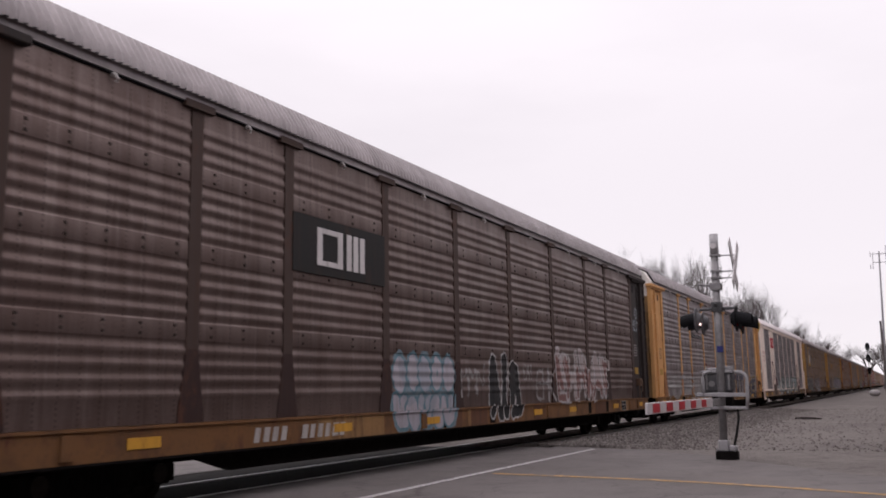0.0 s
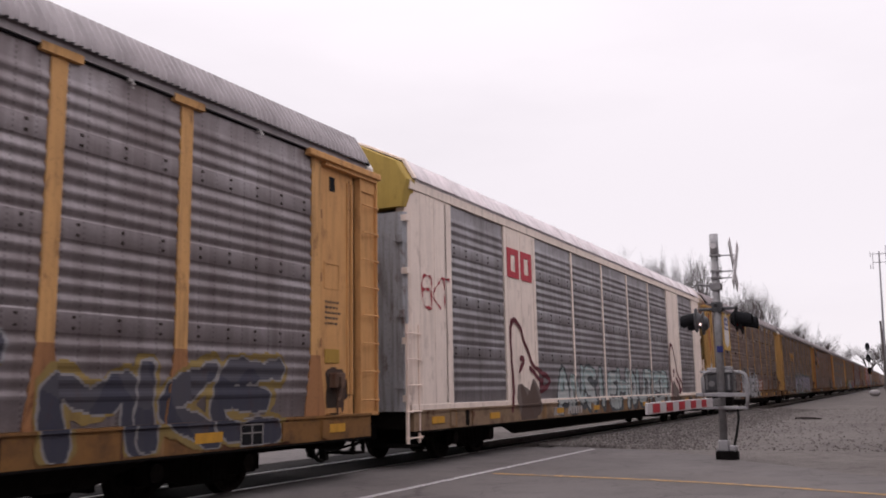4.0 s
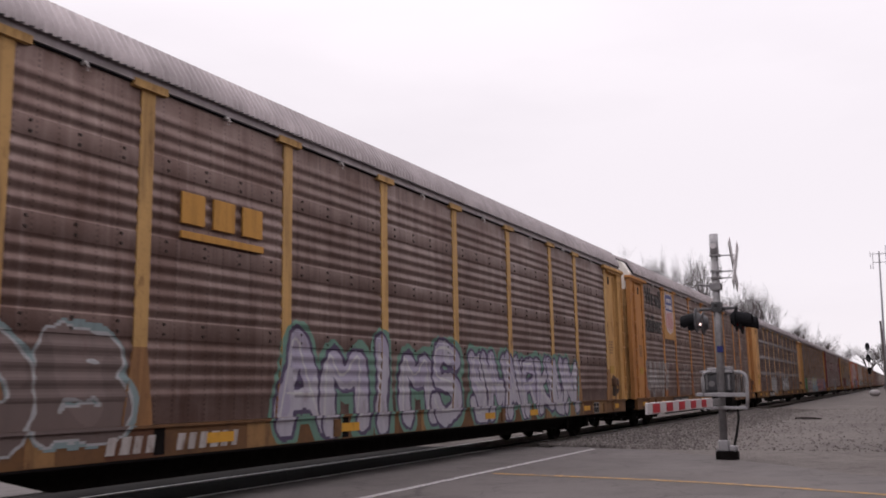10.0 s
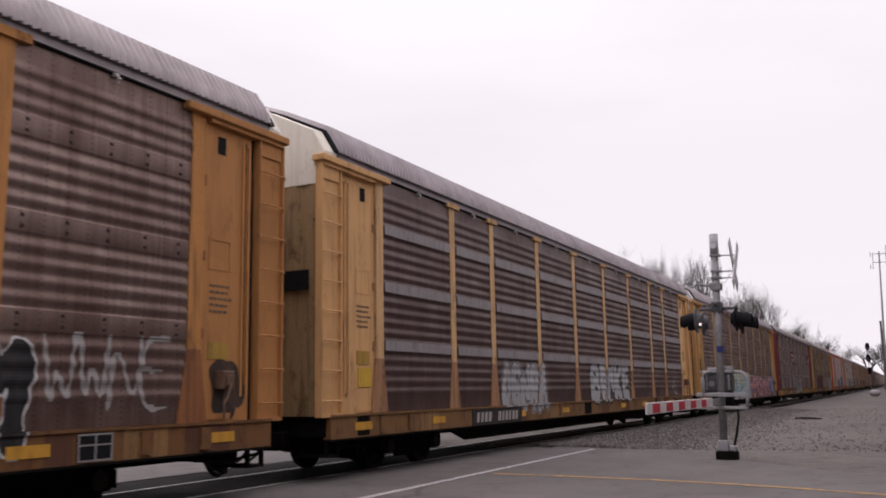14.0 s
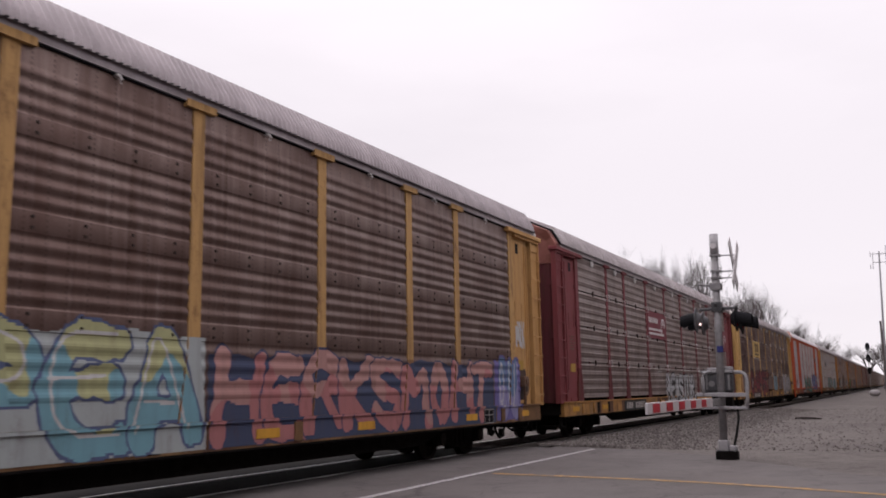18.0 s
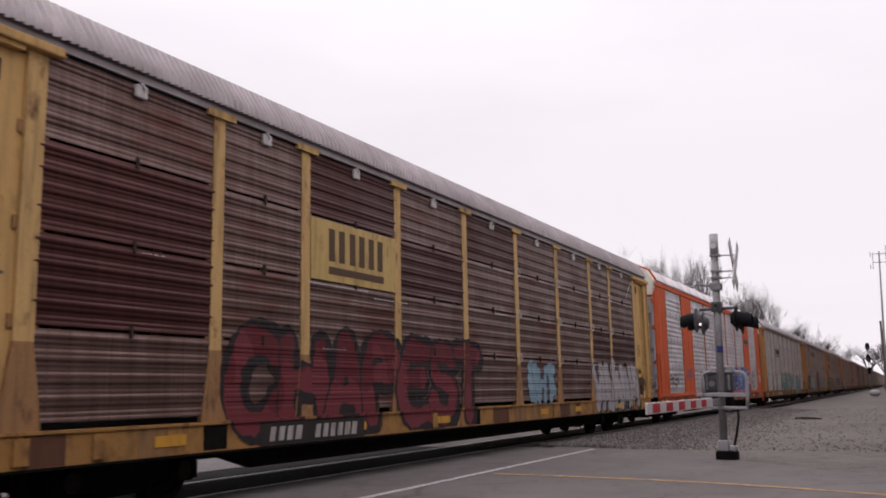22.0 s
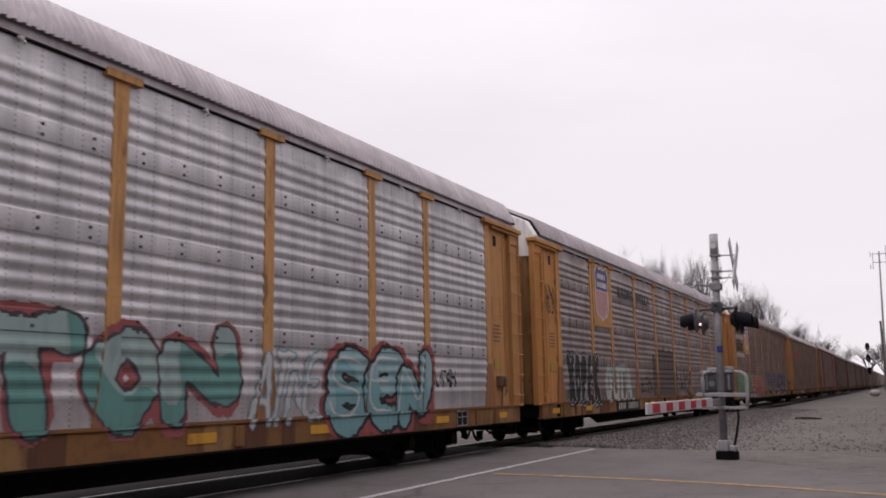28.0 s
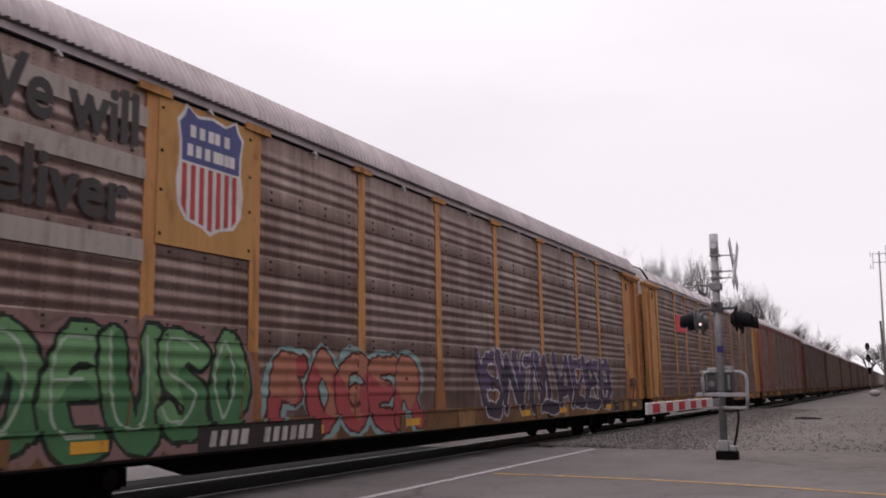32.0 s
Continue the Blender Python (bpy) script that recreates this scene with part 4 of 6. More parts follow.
for n in range(15, 33):
    k, lab, p, d, pan, am = FAR[(n - 15) % 4 if n < 19 else (1, 3, 2, 3, 1)[n % 5]]
    car(n, k, lab, tuple(0.5 * c + 0.012 for c in p), tuple(0.45 * c + 0.012 for c in d), tuple(0.8 * c for c in pan), (0.5, 0.47, 0.47), sill=(0.14, 0.1, 0.07), gable=(0.3, 0.27, 0.26), amount=am, far=True)


# ---- painted signs and spray paint on the near sides ----
def spray(color):
    return paint("spray_%02d_%02d_%02d" % tuple(int(99 * c) for c in color), tuple(0.8 * c for c in color), 0.22, (0.08, 0.07, 0.065), 0.75)


def side_depth(kind, z, on_post):
    """How far out the side's surface lies at a height."""
    if kind == "end":
        return 1.527
    if z < 1.0:
        return SILL_X + 0.006
    if z < 1.04:
        return 1.626
    if on_post:
        return POST_X + 0.004
    if z < PANEL_BOT:
        return PANEL_X + 0.012 if kind != "frame" else 1.594
    prof = SCREEN
    if kind == "slot":
        h = (PANEL_TOP - PANEL_BOT) / 4
        prof = SLOTS[min(3, max(0, int((PANEL_TOP - z) / h)))]
    return PANEL_X + 0.005 + float(np.interp(-z, [-a for a, b in prof], [b for a, b in prof]))


# strokes of hand-painted letters: points are pairs of digits, across and up, in ninths
STROKES = {
    "A": "00 37 49 59 67 90|23 73", "B": "00 09 69 87 75 05|65 93 91 70 00", "C": "97 79 29 06 03 20 70 92",
    "D": "00 09 59 86 83 50 00", "E": "90 00 09 99|05 75", "F": "00 09 99|05 75", "G": "98 69 29 06 03 20 70 94 54",
    "H": "00 09|90 99|05 95", "I": "40 49", "J": "99 93 70 20 03", "K": "00 09|99 04 90", "L": "09 00 90",
    "M": "00 09 44 99 90", "N": "00 09 90 99", "O": "40 13 16 49 59 86 83 50 40", "P": "00 09 79 97 75 05",
    "R": "00 09 79 97 75 05|45 90", "S": "98 69 19 07 15 74 93 70 20 02", "T": "09 99|49 40", "U": "09 03 20 70 93 99",
    "V": "09 40 50 99", "W": "09 20 46 70 99", "X": "09 90|99 00", "Y": "09 44 99|44 40", "Z": "09 99 00 90",
    "!": "49 43|41 40", "*": "14 46 84", "@": "00 12 04 09 29 37 46 54 93 82 61 73|44 72|24 35 25",
}


def rounded_line(pts, times):
    """Cuts the corners of a line of points."""
    for _ in range(times):
        if len(pts) < 3:
            return pts
        out = [pts[0]]
        for (ay, az), (by, bz) in zip(pts, pts[1:]):
            out += [(0.75 * ay + 0.25 * by, 0.75 * az + 0.25 * bz), (0.25 * ay + 0.75 * by, 0.25 * az + 0.75 * bz)]
        pts = out + [pts[-1]]
    return pts


def glyph_lines(rng, word, y0, y1, z0, z1, lean, spiky, thick):
    """The strokes of each painted letter in turn."""
    out, w = [], (y1 - y0) / len(word)
    for k, letter in enumerate(word):
        lines = []
        wide = max(w - 1.5 * thick, 0.4 * w) * rng.uniform(0.95, 1.12)
        h = (z1 - z0) * rng.uniform(0.86, 1.0)
        up = z0 + rng.uniform(0, 1.0) * (z1 - z0 - h)
        tilt = lean + rng.uniform(-0.08, 0.08)
        for line in STROKES[letter].split("|"):
            pts = []
            for pair in line.split():
                u, v = int(pair[0]) / 9 + rng.uniform(-0.04, 0.04), int(pair[1]) / 9 + rng.uniform(-0.03, 0.03)
                pts.append((y0 + (k + 0.5) * w + (u - 0.5) * wide + tilt * (v - 0.5) * (z1 - z0), up + v * h))
            if not spiky:
                pts = rounded_line(pts, 2)
            lines += list(zip(pts, pts[1:]))
        if spiky:
            for j in range(2):
                y = y0 + (k + rng.random()) * w
                lines.append(((y, z0 + 0.3 * (z1 - z0)), (y - 0.35 * (z1 - z0), z1 + spiky * rng.random())))
        out.append(lines)
    return out


def graffiti(root, kind, seed, y0, y1, z0, z1, word, thick, colors, label, outline=0.045, halo=0.0, lean=0.0, spiky=0.0, full=False, lift=0.0, shade=0.0):
    """Spray paint that follows ridges, posts and sill: colours are cloud, outline, fill, second fill, shine."""
    rng = np.random.default_rng(seed)
    thick *= 0.74 if outline else 1.0
    dy = 0.012
    pad = halo + outline + thick
    ys = np.arange(y0 - pad * (not full), y1 + pad * (not full), dy)
    cuts = sorted({round(v, 4) for v in [z0, z1, 1.0, 1.04, PANEL_BOT] + [a for p in ([SCREEN] if kind != "slot" else SLOTS) for a, _ in p] + list(np.arange(z0 - 0.12, z1 + spiky + pad, 0.03)) if max(0.67, z0 - 0.12) <= v <= z1 + spiky + pad})
    mids = [(a + b) / 2 for a, b in zip(cuts, cuts[1:])]
    yy, zz = np.meshgrid(ys, cuts)
    wob = 0.35 * np.sin(yy * 3.1 + seed) + 0.3 * np.sin(yy * 7.3 + zz * 2) + 0.25 * np.sin(zz * 6 + yy * 1.7 + seed)
    rough = 0.012 * np.sin(yy * 23 + zz * 17)
    width = thick * (1 + 0.25 * np.sin(yy * 5.3 + zz * 3.7 + seed))
    cls = np.zeros(yy.shape, int)
    own = np.zeros(yy.shape, int)
    if full:
        cls[(zz < z1 - 0.09 + 0.07 * wob) & (zz > z0)] = 1
    dist = []
    shine = len(colors) > 4 and colors[4]
    for lines in glyph_lines(rng, word, y0 + thick, y1 - thick, z0 + thick, z1 - thick, lean, spiky, thick):
        d, e, g = np.full(yy.shape, 9.0), np.full(yy.shape, 9.0), np.full(yy.shape, 9.0)
        near = [q[0] for line in lines for q in line]
        i0, i1 = np.searchsorted(ys, (min(near) - 0.7, max(near) + 0.7))
        cy, cz = yy[:, i0:i1], zz[:, i0:i1]
        fields = [(d, 0, 0)] + ([(e, -0.4 * thick, 0.45 * thick)] if shine else []) + ([(g, shade, -1.2 * shade)] if shade else [])
        for (ay, az), (by, bz) in lines:
            ly, lz = by - ay, bz - az
            for field, oy, oz in fields:
                t = np.clip(((cy - oy - ay) * ly + (cz - oz - az) * lz) / (ly * ly + lz * lz + 1e-9), 0, 1)
                view = field[:, i0:i1]
                np.minimum(view, np.hypot(cy - oy - ay - t * ly, cz - oz - az - t * lz), out=view)
        dist.append((d + rough, e))
        if shade:
            cls[g < outline + thick] = 1
    if halo:
        for d, e in dist:
            cls[d < outline + thick + halo * (0.6 + 0.4 * wob)] = 1
    for k, (d, e) in enumerate(dist):
        for test, c in ((d < outline + width, 2), (d < width, 3), ((d < width) & (wob + (zz - (z0 + z1) / 2) * 1.2 > 0.15), 4)):
            cls[test] = c
            own[test] = k + 1
        if shine:
            cls[(e < thick * 0.11) & (d < width * 0.9)] = 5
    shapes = {}
    for r, zm in enumerate(mids):
        za, zb = cuts[r], cuts[r + 1]
        if kind == "slot" and zm > PANEL_BOT and (PANEL_TOP - zm) % ((PANEL_TOP - PANEL_BOT) / 4) < 0.02:
            continue
        pw = 0.112 * (1.0 if zm > 1.95 else 1.0 + 1.1 * (1.95 - zm) / 0.95)
        on = np.zeros(len(ys), bool)
        if kind == "end":
            pass
        elif kind != "frame":
            for p in POSTS:
                on |= np.abs(ys - p) < (pw if abs(p) < 11 else pw * 1.12)
        elif zm > 1.04:
            for p in POSTS:
                on |= np.abs(ys - p) < 0.06
            on |= (np.abs(ys) > 7.1) & (np.abs(ys) < 9.1) | (np.abs(ys) > 11.85)
        both = [(cls[q] * 2 + on) * 40 + own[q] for q in (r, r + 1)]
        for left in range(0, len(ys) - 1, 20):
            right = min(left + 20, len(ys) - 1)
            lines = []
            for key in both:
                at = [left, *(np.flatnonzero(np.diff(key[left:right])) + 1 + left), right]
                lines.append(([int(key[k]) for k in at[:-1]], at))
            if lines[0][0] == lines[1][0]:
                strips = [(za, zb, lines[0], lines[1])]
            else:
                strips = [(za, zm, lines[0], lines[0]), (zm, zb, lines[1], lines[1])]
            for low, top, (keys, p0), (_, p1) in strips:
                for k, key in enumerate(keys):
                    c, op, who = key // 80, bool(key // 40 % 2), key % 40
                    if c == 0 or c > len(colors) or colors[c - 1] is None:
                        continue
                    if kind == "frame" and op:
                        xa = xb = 1.592 + lift
                    else:
                        xa, xb = side_depth(kind, low + 0.001, op) + lift, side_depth(kind, top - 0.001, op) + lift
                    shapes.setdefault(who, Shape()).face([(xa, ys[p0[k]], low), (xa, ys[p0[k + 1]], low), (xb, ys[p1[k + 1]], top), (xb, ys[p1[k]], top)], c - 1)
    mats = [spray(c or (0.5, 0.5, 0.5)) for c in colors]
    base = None
    for k in sorted(shapes):
        if base is None:
            base = part("graffiti", shapes[k].mesh("graffiti", mats), root, label=label)
        else:
            part("painted_shape", shapes[k].mesh("painted_shape", mats), base)


def flat_poly(pts, x, m, s):
    """A flat piece facing out of the wagon's side, 4 mm thick at its rim."""
    s.face([(x, y, z) for y, z in pts], m)


def plate(name, root, y0, y1, z0, z1, mat, x=1.582, thick=0.016, label=""):
    s = Shape()
    s.box(x - thick, x, y0, y1, z0, z1, 0, 0.003)
    return part(name, s.mesh(name, mat), root, label=label)


BLUE = paint("faded_blue_paint", (0.06, 0.07, 0.2), 0.3)
WORN_WHITE = paint("worn_white_marks", (0.42, 0.38, 0.36), 0.6)
WHITE = paint("old_white_paint", (0.62, 0.58, 0.58), 0.3)
RED = paint("faded_red_paint", (0.4, 0.05, 0.045), 0.3)
DARK = paint("dark_lettering_paint", (0.05, 0.044, 0.044), 0.2)
FADED = paint("faded_slogan_paint", (0.04, 0.035, 0.034), 0.3, (0.085, 0.072, 0.066))


def shield_sign(root, cy, cz, w, h, board, striped=True):
    b = plate("sign_board", root, -9.02, -7.18, 3.22, 5.1, board, 1.582, label="flat painted sign board between two posts")
    for y in (-8.95, -7.25):
        for z in (3.35, 3.9, 4.4, 4.95):
            s = Shape()
            s.box(1.582, 1.588, y - 0.02, y + 0.02, z - 0.02, z + 0.02)
            part("bolt", s.mesh("bolt", BLACK_STEEL), b)
    out = [(-0.5, 0.36), (-0.43, 0.42), (-0.38, 0.5), (-0.22, 0.43), (0.0, 0.46), (0.22, 0.43), (0.38, 0.5), (0.43, 0.42), (0.5, 0.36), (0.46, 0.2), (0.46, 0.05), (0.5, -0.12), (0.47, -0.3), (0.36, -0.41), (0.12, -0.45), (0.0, -0.5), (-0.12, -0.45), (-0.36, -0.41), (-0.47, -0.3), (-0.5, -0.12), (-0.46, 0.05), (-0.46, 0.2)]
    s = Shape()
    flat_poly([(cy + u * w * 1.07, cz + v * h * 1.06) for u, v in out][::1], 1.585, 0, s)
    s.f = [tuple(reversed(f)) for f in s.f]
    top = [p for p in out if p[1] > 0.04]
    top = sorted(top, key=lambda p: math.atan2(p[1] - 0.25, p[0]))
    flat_poly([(cy + u * w, cz + v * h) for u, v in top], 1.588, 1, s)
    if striped:
        low = [(-0.5, -0.12), (-0.47, -0.3), (-0.36, -0.41), (-0.12, -0.45), (0.0, -0.5), (0.12, -0.45), (0.36, -0.41), (0.47, -0.3), (0.5, -0.12)]
        for k in range(7):
            u0, u1 = -0.45 + k * 0.1325, -0.45 + k * 0.1325 + 0.075
            f = lambda u: float(np.interp(u, [a for a, _ in low], [c for _, c in low]))
            flat_poly([(cy + u0 * w, cz + f(u0) * h), (cy + u1 * w, cz + f(u1) * h), (cy + u1 * w, cz + 0.03 * h), (cy + u0 * w, cz + 0.03 * h)], 1.588, 2, s)
    for v0, us in ((0.26, (-0.34, -0.2, -0.06, 0.04, 0.2)), (0.1, (-0.38, -0.25, -0.11, 0.02, 0.1, 0.2, 0.29))):
        for u in us:
            flat_poly([(cy + u * w, cz + v0 * h), (cy + (u + 0.085) * w, cz + v0 * h), (cy + (u + 0.085) * w, cz + (v0 + 0.1) * h), (cy + u * w, cz + (v0 + 0.1) * h)], 1.591, 0, s)
    me = s.mesh("shield", [WHITE, BLUE, RED])
    part("shield", me, b, label="blue and white shield with red stripes" if striped else "blue and white shield, its lower half plain")


def lettering(root, body, y0, y1, z, mat, tall, x=1.575):
    """Words in the built-in font, stretched to their length on the side."""
    cu = bpy.data.curves.new("lettering", "FONT")
    cu.body = body
    cu.size = 1.0
    cu.offset = 0.028
    cu.extrude = 0.002
    cu.resolution_u = 3
    tmp = new("lettering", cu)
    bpy.context.view_layer.update()
    me = bpy.data.meshes.new_from_object(tmp.evaluated_get(bpy.context.evaluated_depsgraph_get()))
    bpy.data.objects.remove(tmp)
    xs = [v.co.x for v in me.vertices]
    lo, hi = min(xs), max(xs)
    me.transform(Matrix.Translation((x, y0, z)) @ pose(0, 0, 0, 90, 0, 90) @ Matrix.Diagonal(((y1 - y0) / (hi - lo), tall / 0.7, 1, 1)) @ Matrix.Translation((-lo, 0, 0)))
    me.materials.clear()
    me.materials.append(mat)
    part("lettering", me, root, label="painted slogan lettering")


def marks(root, y0, mat, ground=True, z=0.72, tall=0.2):
    """Reporting marks, as slanted plain bars."""
    base = None
    if ground:
        s = Shape()
        s.box(SILL_X - 0.01, SILL_X + 0.0145, y0 - 0.2, y0 + 2.5, 0.665, 0.99)
        base = part("dark_patch", s.mesh("dark_patch", paint("dark_sill_patch", (0.02, 0.017, 0.016), 0.2)), root, label="black painted patch behind the marks")
    rng = random.Random(int(y0 * 10))
    y = y0
    for k in range(10):
        if k == 4:
            y += 0.3
        w, x = 0.14 * rng.uniform(0.75, 1.05), SILL_X + (0.0145 if ground else 0.008)
        s = Shape()
        s.loft([[(x - 0.006, a, c), (x - 0.006, b, c), (x - 0.006, b + 0.04, c + tall), (x - 0.006, a + 0.04, c + tall)] if i == 0 else [(x + 0.003, a, c), (x + 0.003, b, c), (x + 0.003, b + 0.04, c + tall), (x + 0.003, a + 0.04, c + tall)] for i in (0, 1) for a, b, c in ((y, y + w, z),)])
        part("reporting_mark", s.mesh("reporting_mark", mat), base or root, label="white painted mark")
        y += 0.2


def logo_bars(root, y0, y1, z0, z1, rows, mat, x=1.592):
    """A painted company mark as plain shapes: rows of (from, to, low, high) in parts of its width and height."""
    top = None
    for u0, u1, v0, v1 in rows:
        s = Shape()
        s.box(x - 0.03, x, y0 + u0 * (y1 - y0), y0 + u1 * (y1 - y0), z0 + v0 * (z1 - z0), z0 + v1 * (z1 - z0), 0, 0.004)
        me = s.mesh("company_mark", mat)
        if top is None:
            top = part("company_mark", me, root, label="company mark of plain painted shapes")
        else:
            part("painted_shape", me, top)


WAGON = [ob for ob, _ in CARS]
K, W = (0.02, 0.02, 0.022), (0.62, 0.6, 0.6)
# wagon 0
plate("sign_board", WAGON[0], -7.02, -4.33, 3.2, 4.1, paint("black_board", (0.013, 0.012, 0.012), 0.2), 1.582)
logo_bars(WAGON[0], -6.4, -4.95, 3.35, 3.95, [(0, 0.1, 0, 1), (0.1, 0.4, 0.86, 1), (0.1, 0.4, 0, 0.14), (0.4, 0.5, 0.0, 1), (0.58, 0.68, 0, 1), (0.72, 0.82, 0, 1), (0.86, 0.96, 0, 1)], WHITE, 1.592)
TEAL_EDGE = [(0.2, 0.28, 0.33), (0.12, 0.24, 0.3), (0.46, 0.43, 0.48), (0.37, 0.38, 0.44), None]
graffiti(WAGON[0], "screen", 11, -4.15, -1.5, 1.36, 2.05, "OOOOO", 0.17, TEAL_EDGE, "row of pale spray-painted bubbles edged with teal", outline=0.05, halo=0.06)
graffiti(WAGON[0], "screen", 17, -4.15, -1.55, 0.7, 1.34, "UOUOU", 0.17, TEAL_EDGE, "lower row of pale spray-painted bubbles edged with teal", outline=0.05, halo=0.06)
graffiti(WAGON[0], "screen", 18, 2.1, 2.75, 1.6, 2.0, "BA!", 0.02, [None, None, (0.45, 0.42, 0.42), (0.45, 0.42, 0.42), None], "small white spray-painted letters", outline=0.0)
graffiti(WAGON[0], "screen", 12, -1.35, -0.1, 1.25, 1.95, "MMN", 0.03, [None, None, (0.4, 0.37, 0.37), (0.4, 0.37, 0.37), None], "thin white spray-painted strokes", outline=0.0)
graffiti(WAGON[0], "screen", 13, -0.05, 2.0, 0.7, 2.15, "AIB", 0.2, [W, W, K, (0.03, 0.028, 0.03), None], "black spray-painted shapes with a white outline", outline=0.035)
graffiti(WAGON[0], "screen", 14, 2.9, 4.3, 1.05, 1.9, "EHK", 0.035, [None, None, (0.42, 0.39, 0.39), (0.42, 0.39, 0.39), None], "smeared white spray paint", outline=0.0, lift=0.004)
graffiti(WAGON[0], "screen", 15, 4.4, 9.25, 1.08, 2.2, "EHHWAT", 0.1, [(0.2, 0.16, 0.155), (0.5, 0.46, 0.46), (0.26, 0.13, 0.12), (0.44, 0.36, 0.35), None], "white and dull red spray-painted letters that run", spiky=0.25, outline=0.08)
for word, y0, y1, z0, z1, seed in (("HELM", 12.25, 12.95, 3.3, 3.7, 16), ("O", 12.55, 12.95, 3.72, 4.1, 19)):
    graffiti(WAGON[0], "end", seed, y0, y1, z0, z1, word, 0.014, [None, None, (0.45, 0.5, 0.55), (0.45, 0.5, 0.55), None], "thin pale spray-painted drawing on the black end sheet", outline=0.0)
# wagon 1
graffiti(WAGON[1], "screen", 21, -4.35, -0.1, 0.7, 2.3, "TOBUL", 0.21, [(0.3, 0.1, 0.06), (0.09, 0.08, 0.08), (0.46, 0.47, 0.45), (0.48, 0.4, 0.32), (0.55, 0.55, 0.53)], "pale grey and cream spray-painted letters edged with orange", outline=0.03, halo=0.12)
graffiti(WAGON[1], "screen", 22, 2.8, 6.6, 0.72, 2.15, "FOT", 0.24, [(0.3, 0.24, 0.06), (0.34, 0.33, 0.34), (0.05, 0.05, 0.075), (0.075, 0.07, 0.095), None], "dark blue spray-painted letters with yellow behind them", outline=0.03, halo=0.05, lean=0.12)
graffiti(WAGON[1], "screen", 23, 7.0, 11.2, 0.69, 1.85, "MKE", 0.2, [(0.32, 0.24, 0.06), (0.3, 0.28, 0.28), (0.055, 0.055, 0.08), (0.085, 0.08, 0.1), None], "dark blue spray-painted shapes with yellow edges", outline=0.03, halo=0.1, lift=0.005)
graffiti(WAGON[1], "screen", 24, -11.7, -4.5, 0.9, 1.85, "HENTAROWS", 0.06, [(0.36, 0.34, 0.33), (0.42, 0.4, 0.39), (0.4, 0.38, 0.37), (0.44, 0.42, 0.41), None], "washed-out white spray paint", outline=0.03, lift=0.004)
logo_bars(WAGON[1], -6.8, -4.5, 3.5, 3.72, [(k / 8, k / 8 + 0.085, 0, 1 if k in (0, 1) else 0.7) for k in range(8)], paint("grey_lettering_paint", (0.1, 0.095, 0.1), 0.2), 1.588)
# wagon 2
logo_bars(WAGON[2], -8.95, -7.4, 3.98, 4.68, [(0, 0.14, 0, 1), (0.14, 0.32, 0.78, 1), (0.14, 0.32, 0, 0.22), (0.32, 0.46, 0, 1), (0.54, 0.68, 0, 1), (0.68, 0.86, 0.78, 1), (0.68, 0.86, 0, 0.22), (0.86, 1.0, 0, 1)], paint("red_mark_paint", (0.5, 0.045, 0.06), 0.15), 1.593)
for y0, y1, seed in ((-8.9, -6.3, 31), (6.9, 9.3, 34)):
    graffiti(WAGON[2], "frame", seed + 4, y0, y1 - 0.5, 0.68, 1.25, "*", 0.55, [None, None, (0.13, 0.085, 0.07), (0.2, 0.15, 0.135), None], "brown spray-painted shading", outline=0.0)
    graffiti(WAGON[2], "frame", seed, y0, y1, 0.75, 3.1, "@", 0.055, [None, (0.13, 0.02, 0.03), (0.16, 0.02, 0.035), (0.13, 0.02, 0.03), None], "wine red spray-painted outline of a snout", outline=0.02, lift=0.004)
graffiti(WAGON[2], "frame", 32, -6.0, 6.8, 0.75, 2.0, "ANSIEHOUTER", 0.2, [(0.1, 0.11, 0.12), (0.07, 0.075, 0.08), (0.52, 0.56, 0.56), (0.38, 0.48, 0.48), W], "white and teal spray-painted letters with dark shading", outline=0.035, halo=0.04, shade=0.12)
graffiti(WAGON[2], "frame", 33, -13.2, -12.0, 2.9, 3.6, "EKT", 0.02, [None, None, (0.5, 0.06, 0.07), (0.5, 0.06, 0.07), None], "thin red spray-painted strokes", outline=0.0)
# wagon 3
shield_sign(WAGON[3], -8.12, 4.2, 1.25, 1.6, paint("yellow_board", (0.5, 0.34, 0.07), 0.3), False)
graffiti(WAGON[3], "slot", 41, -11.9, -5.9, 0.72, 2.12, "SENSER", 0.2, [(0.03, 0.03, 0.032), (0.025, 0.025, 0.028), (0.36, 0.355, 0.37), (0.28, 0.275, 0.29), (0.5, 0.49, 0.5)], "silver spray-painted letters with black outlines and shading", outline=0.06, shade=0.13)
graffiti(WAGON[3], "slot", 45, -4.7, -3.4, 1.1, 1.75, "*", 0.3, [None, None, (0.4, 0.12, 0.04), (0.36, 0.1, 0.035), None], "orange spray-painted patch", outline=0.0)
graffiti(WAGON[3], "slot", 46, 0.9, 2.2, 1.15, 1.7, "*", 0.25, [None, None, (0.4, 0.12, 0.04), (0.36, 0.1, 0.035), None], "orange spray-painted patch", outline=0.0)
graffiti(WAGON[3], "slot", 42, -4.1, 2.5, 0.72, 1.95, "HUGER", 0.2, [(0.05, 0.045, 0.05), (0.03, 0.03, 0.034), (0.52, 0.5, 0.51), (0.4, 0.39, 0.41), None], "jagged white and black spray-painted letters", outline=0.085, lean=-0.3, spiky=0.6, lift=0.005, shade=0.1)
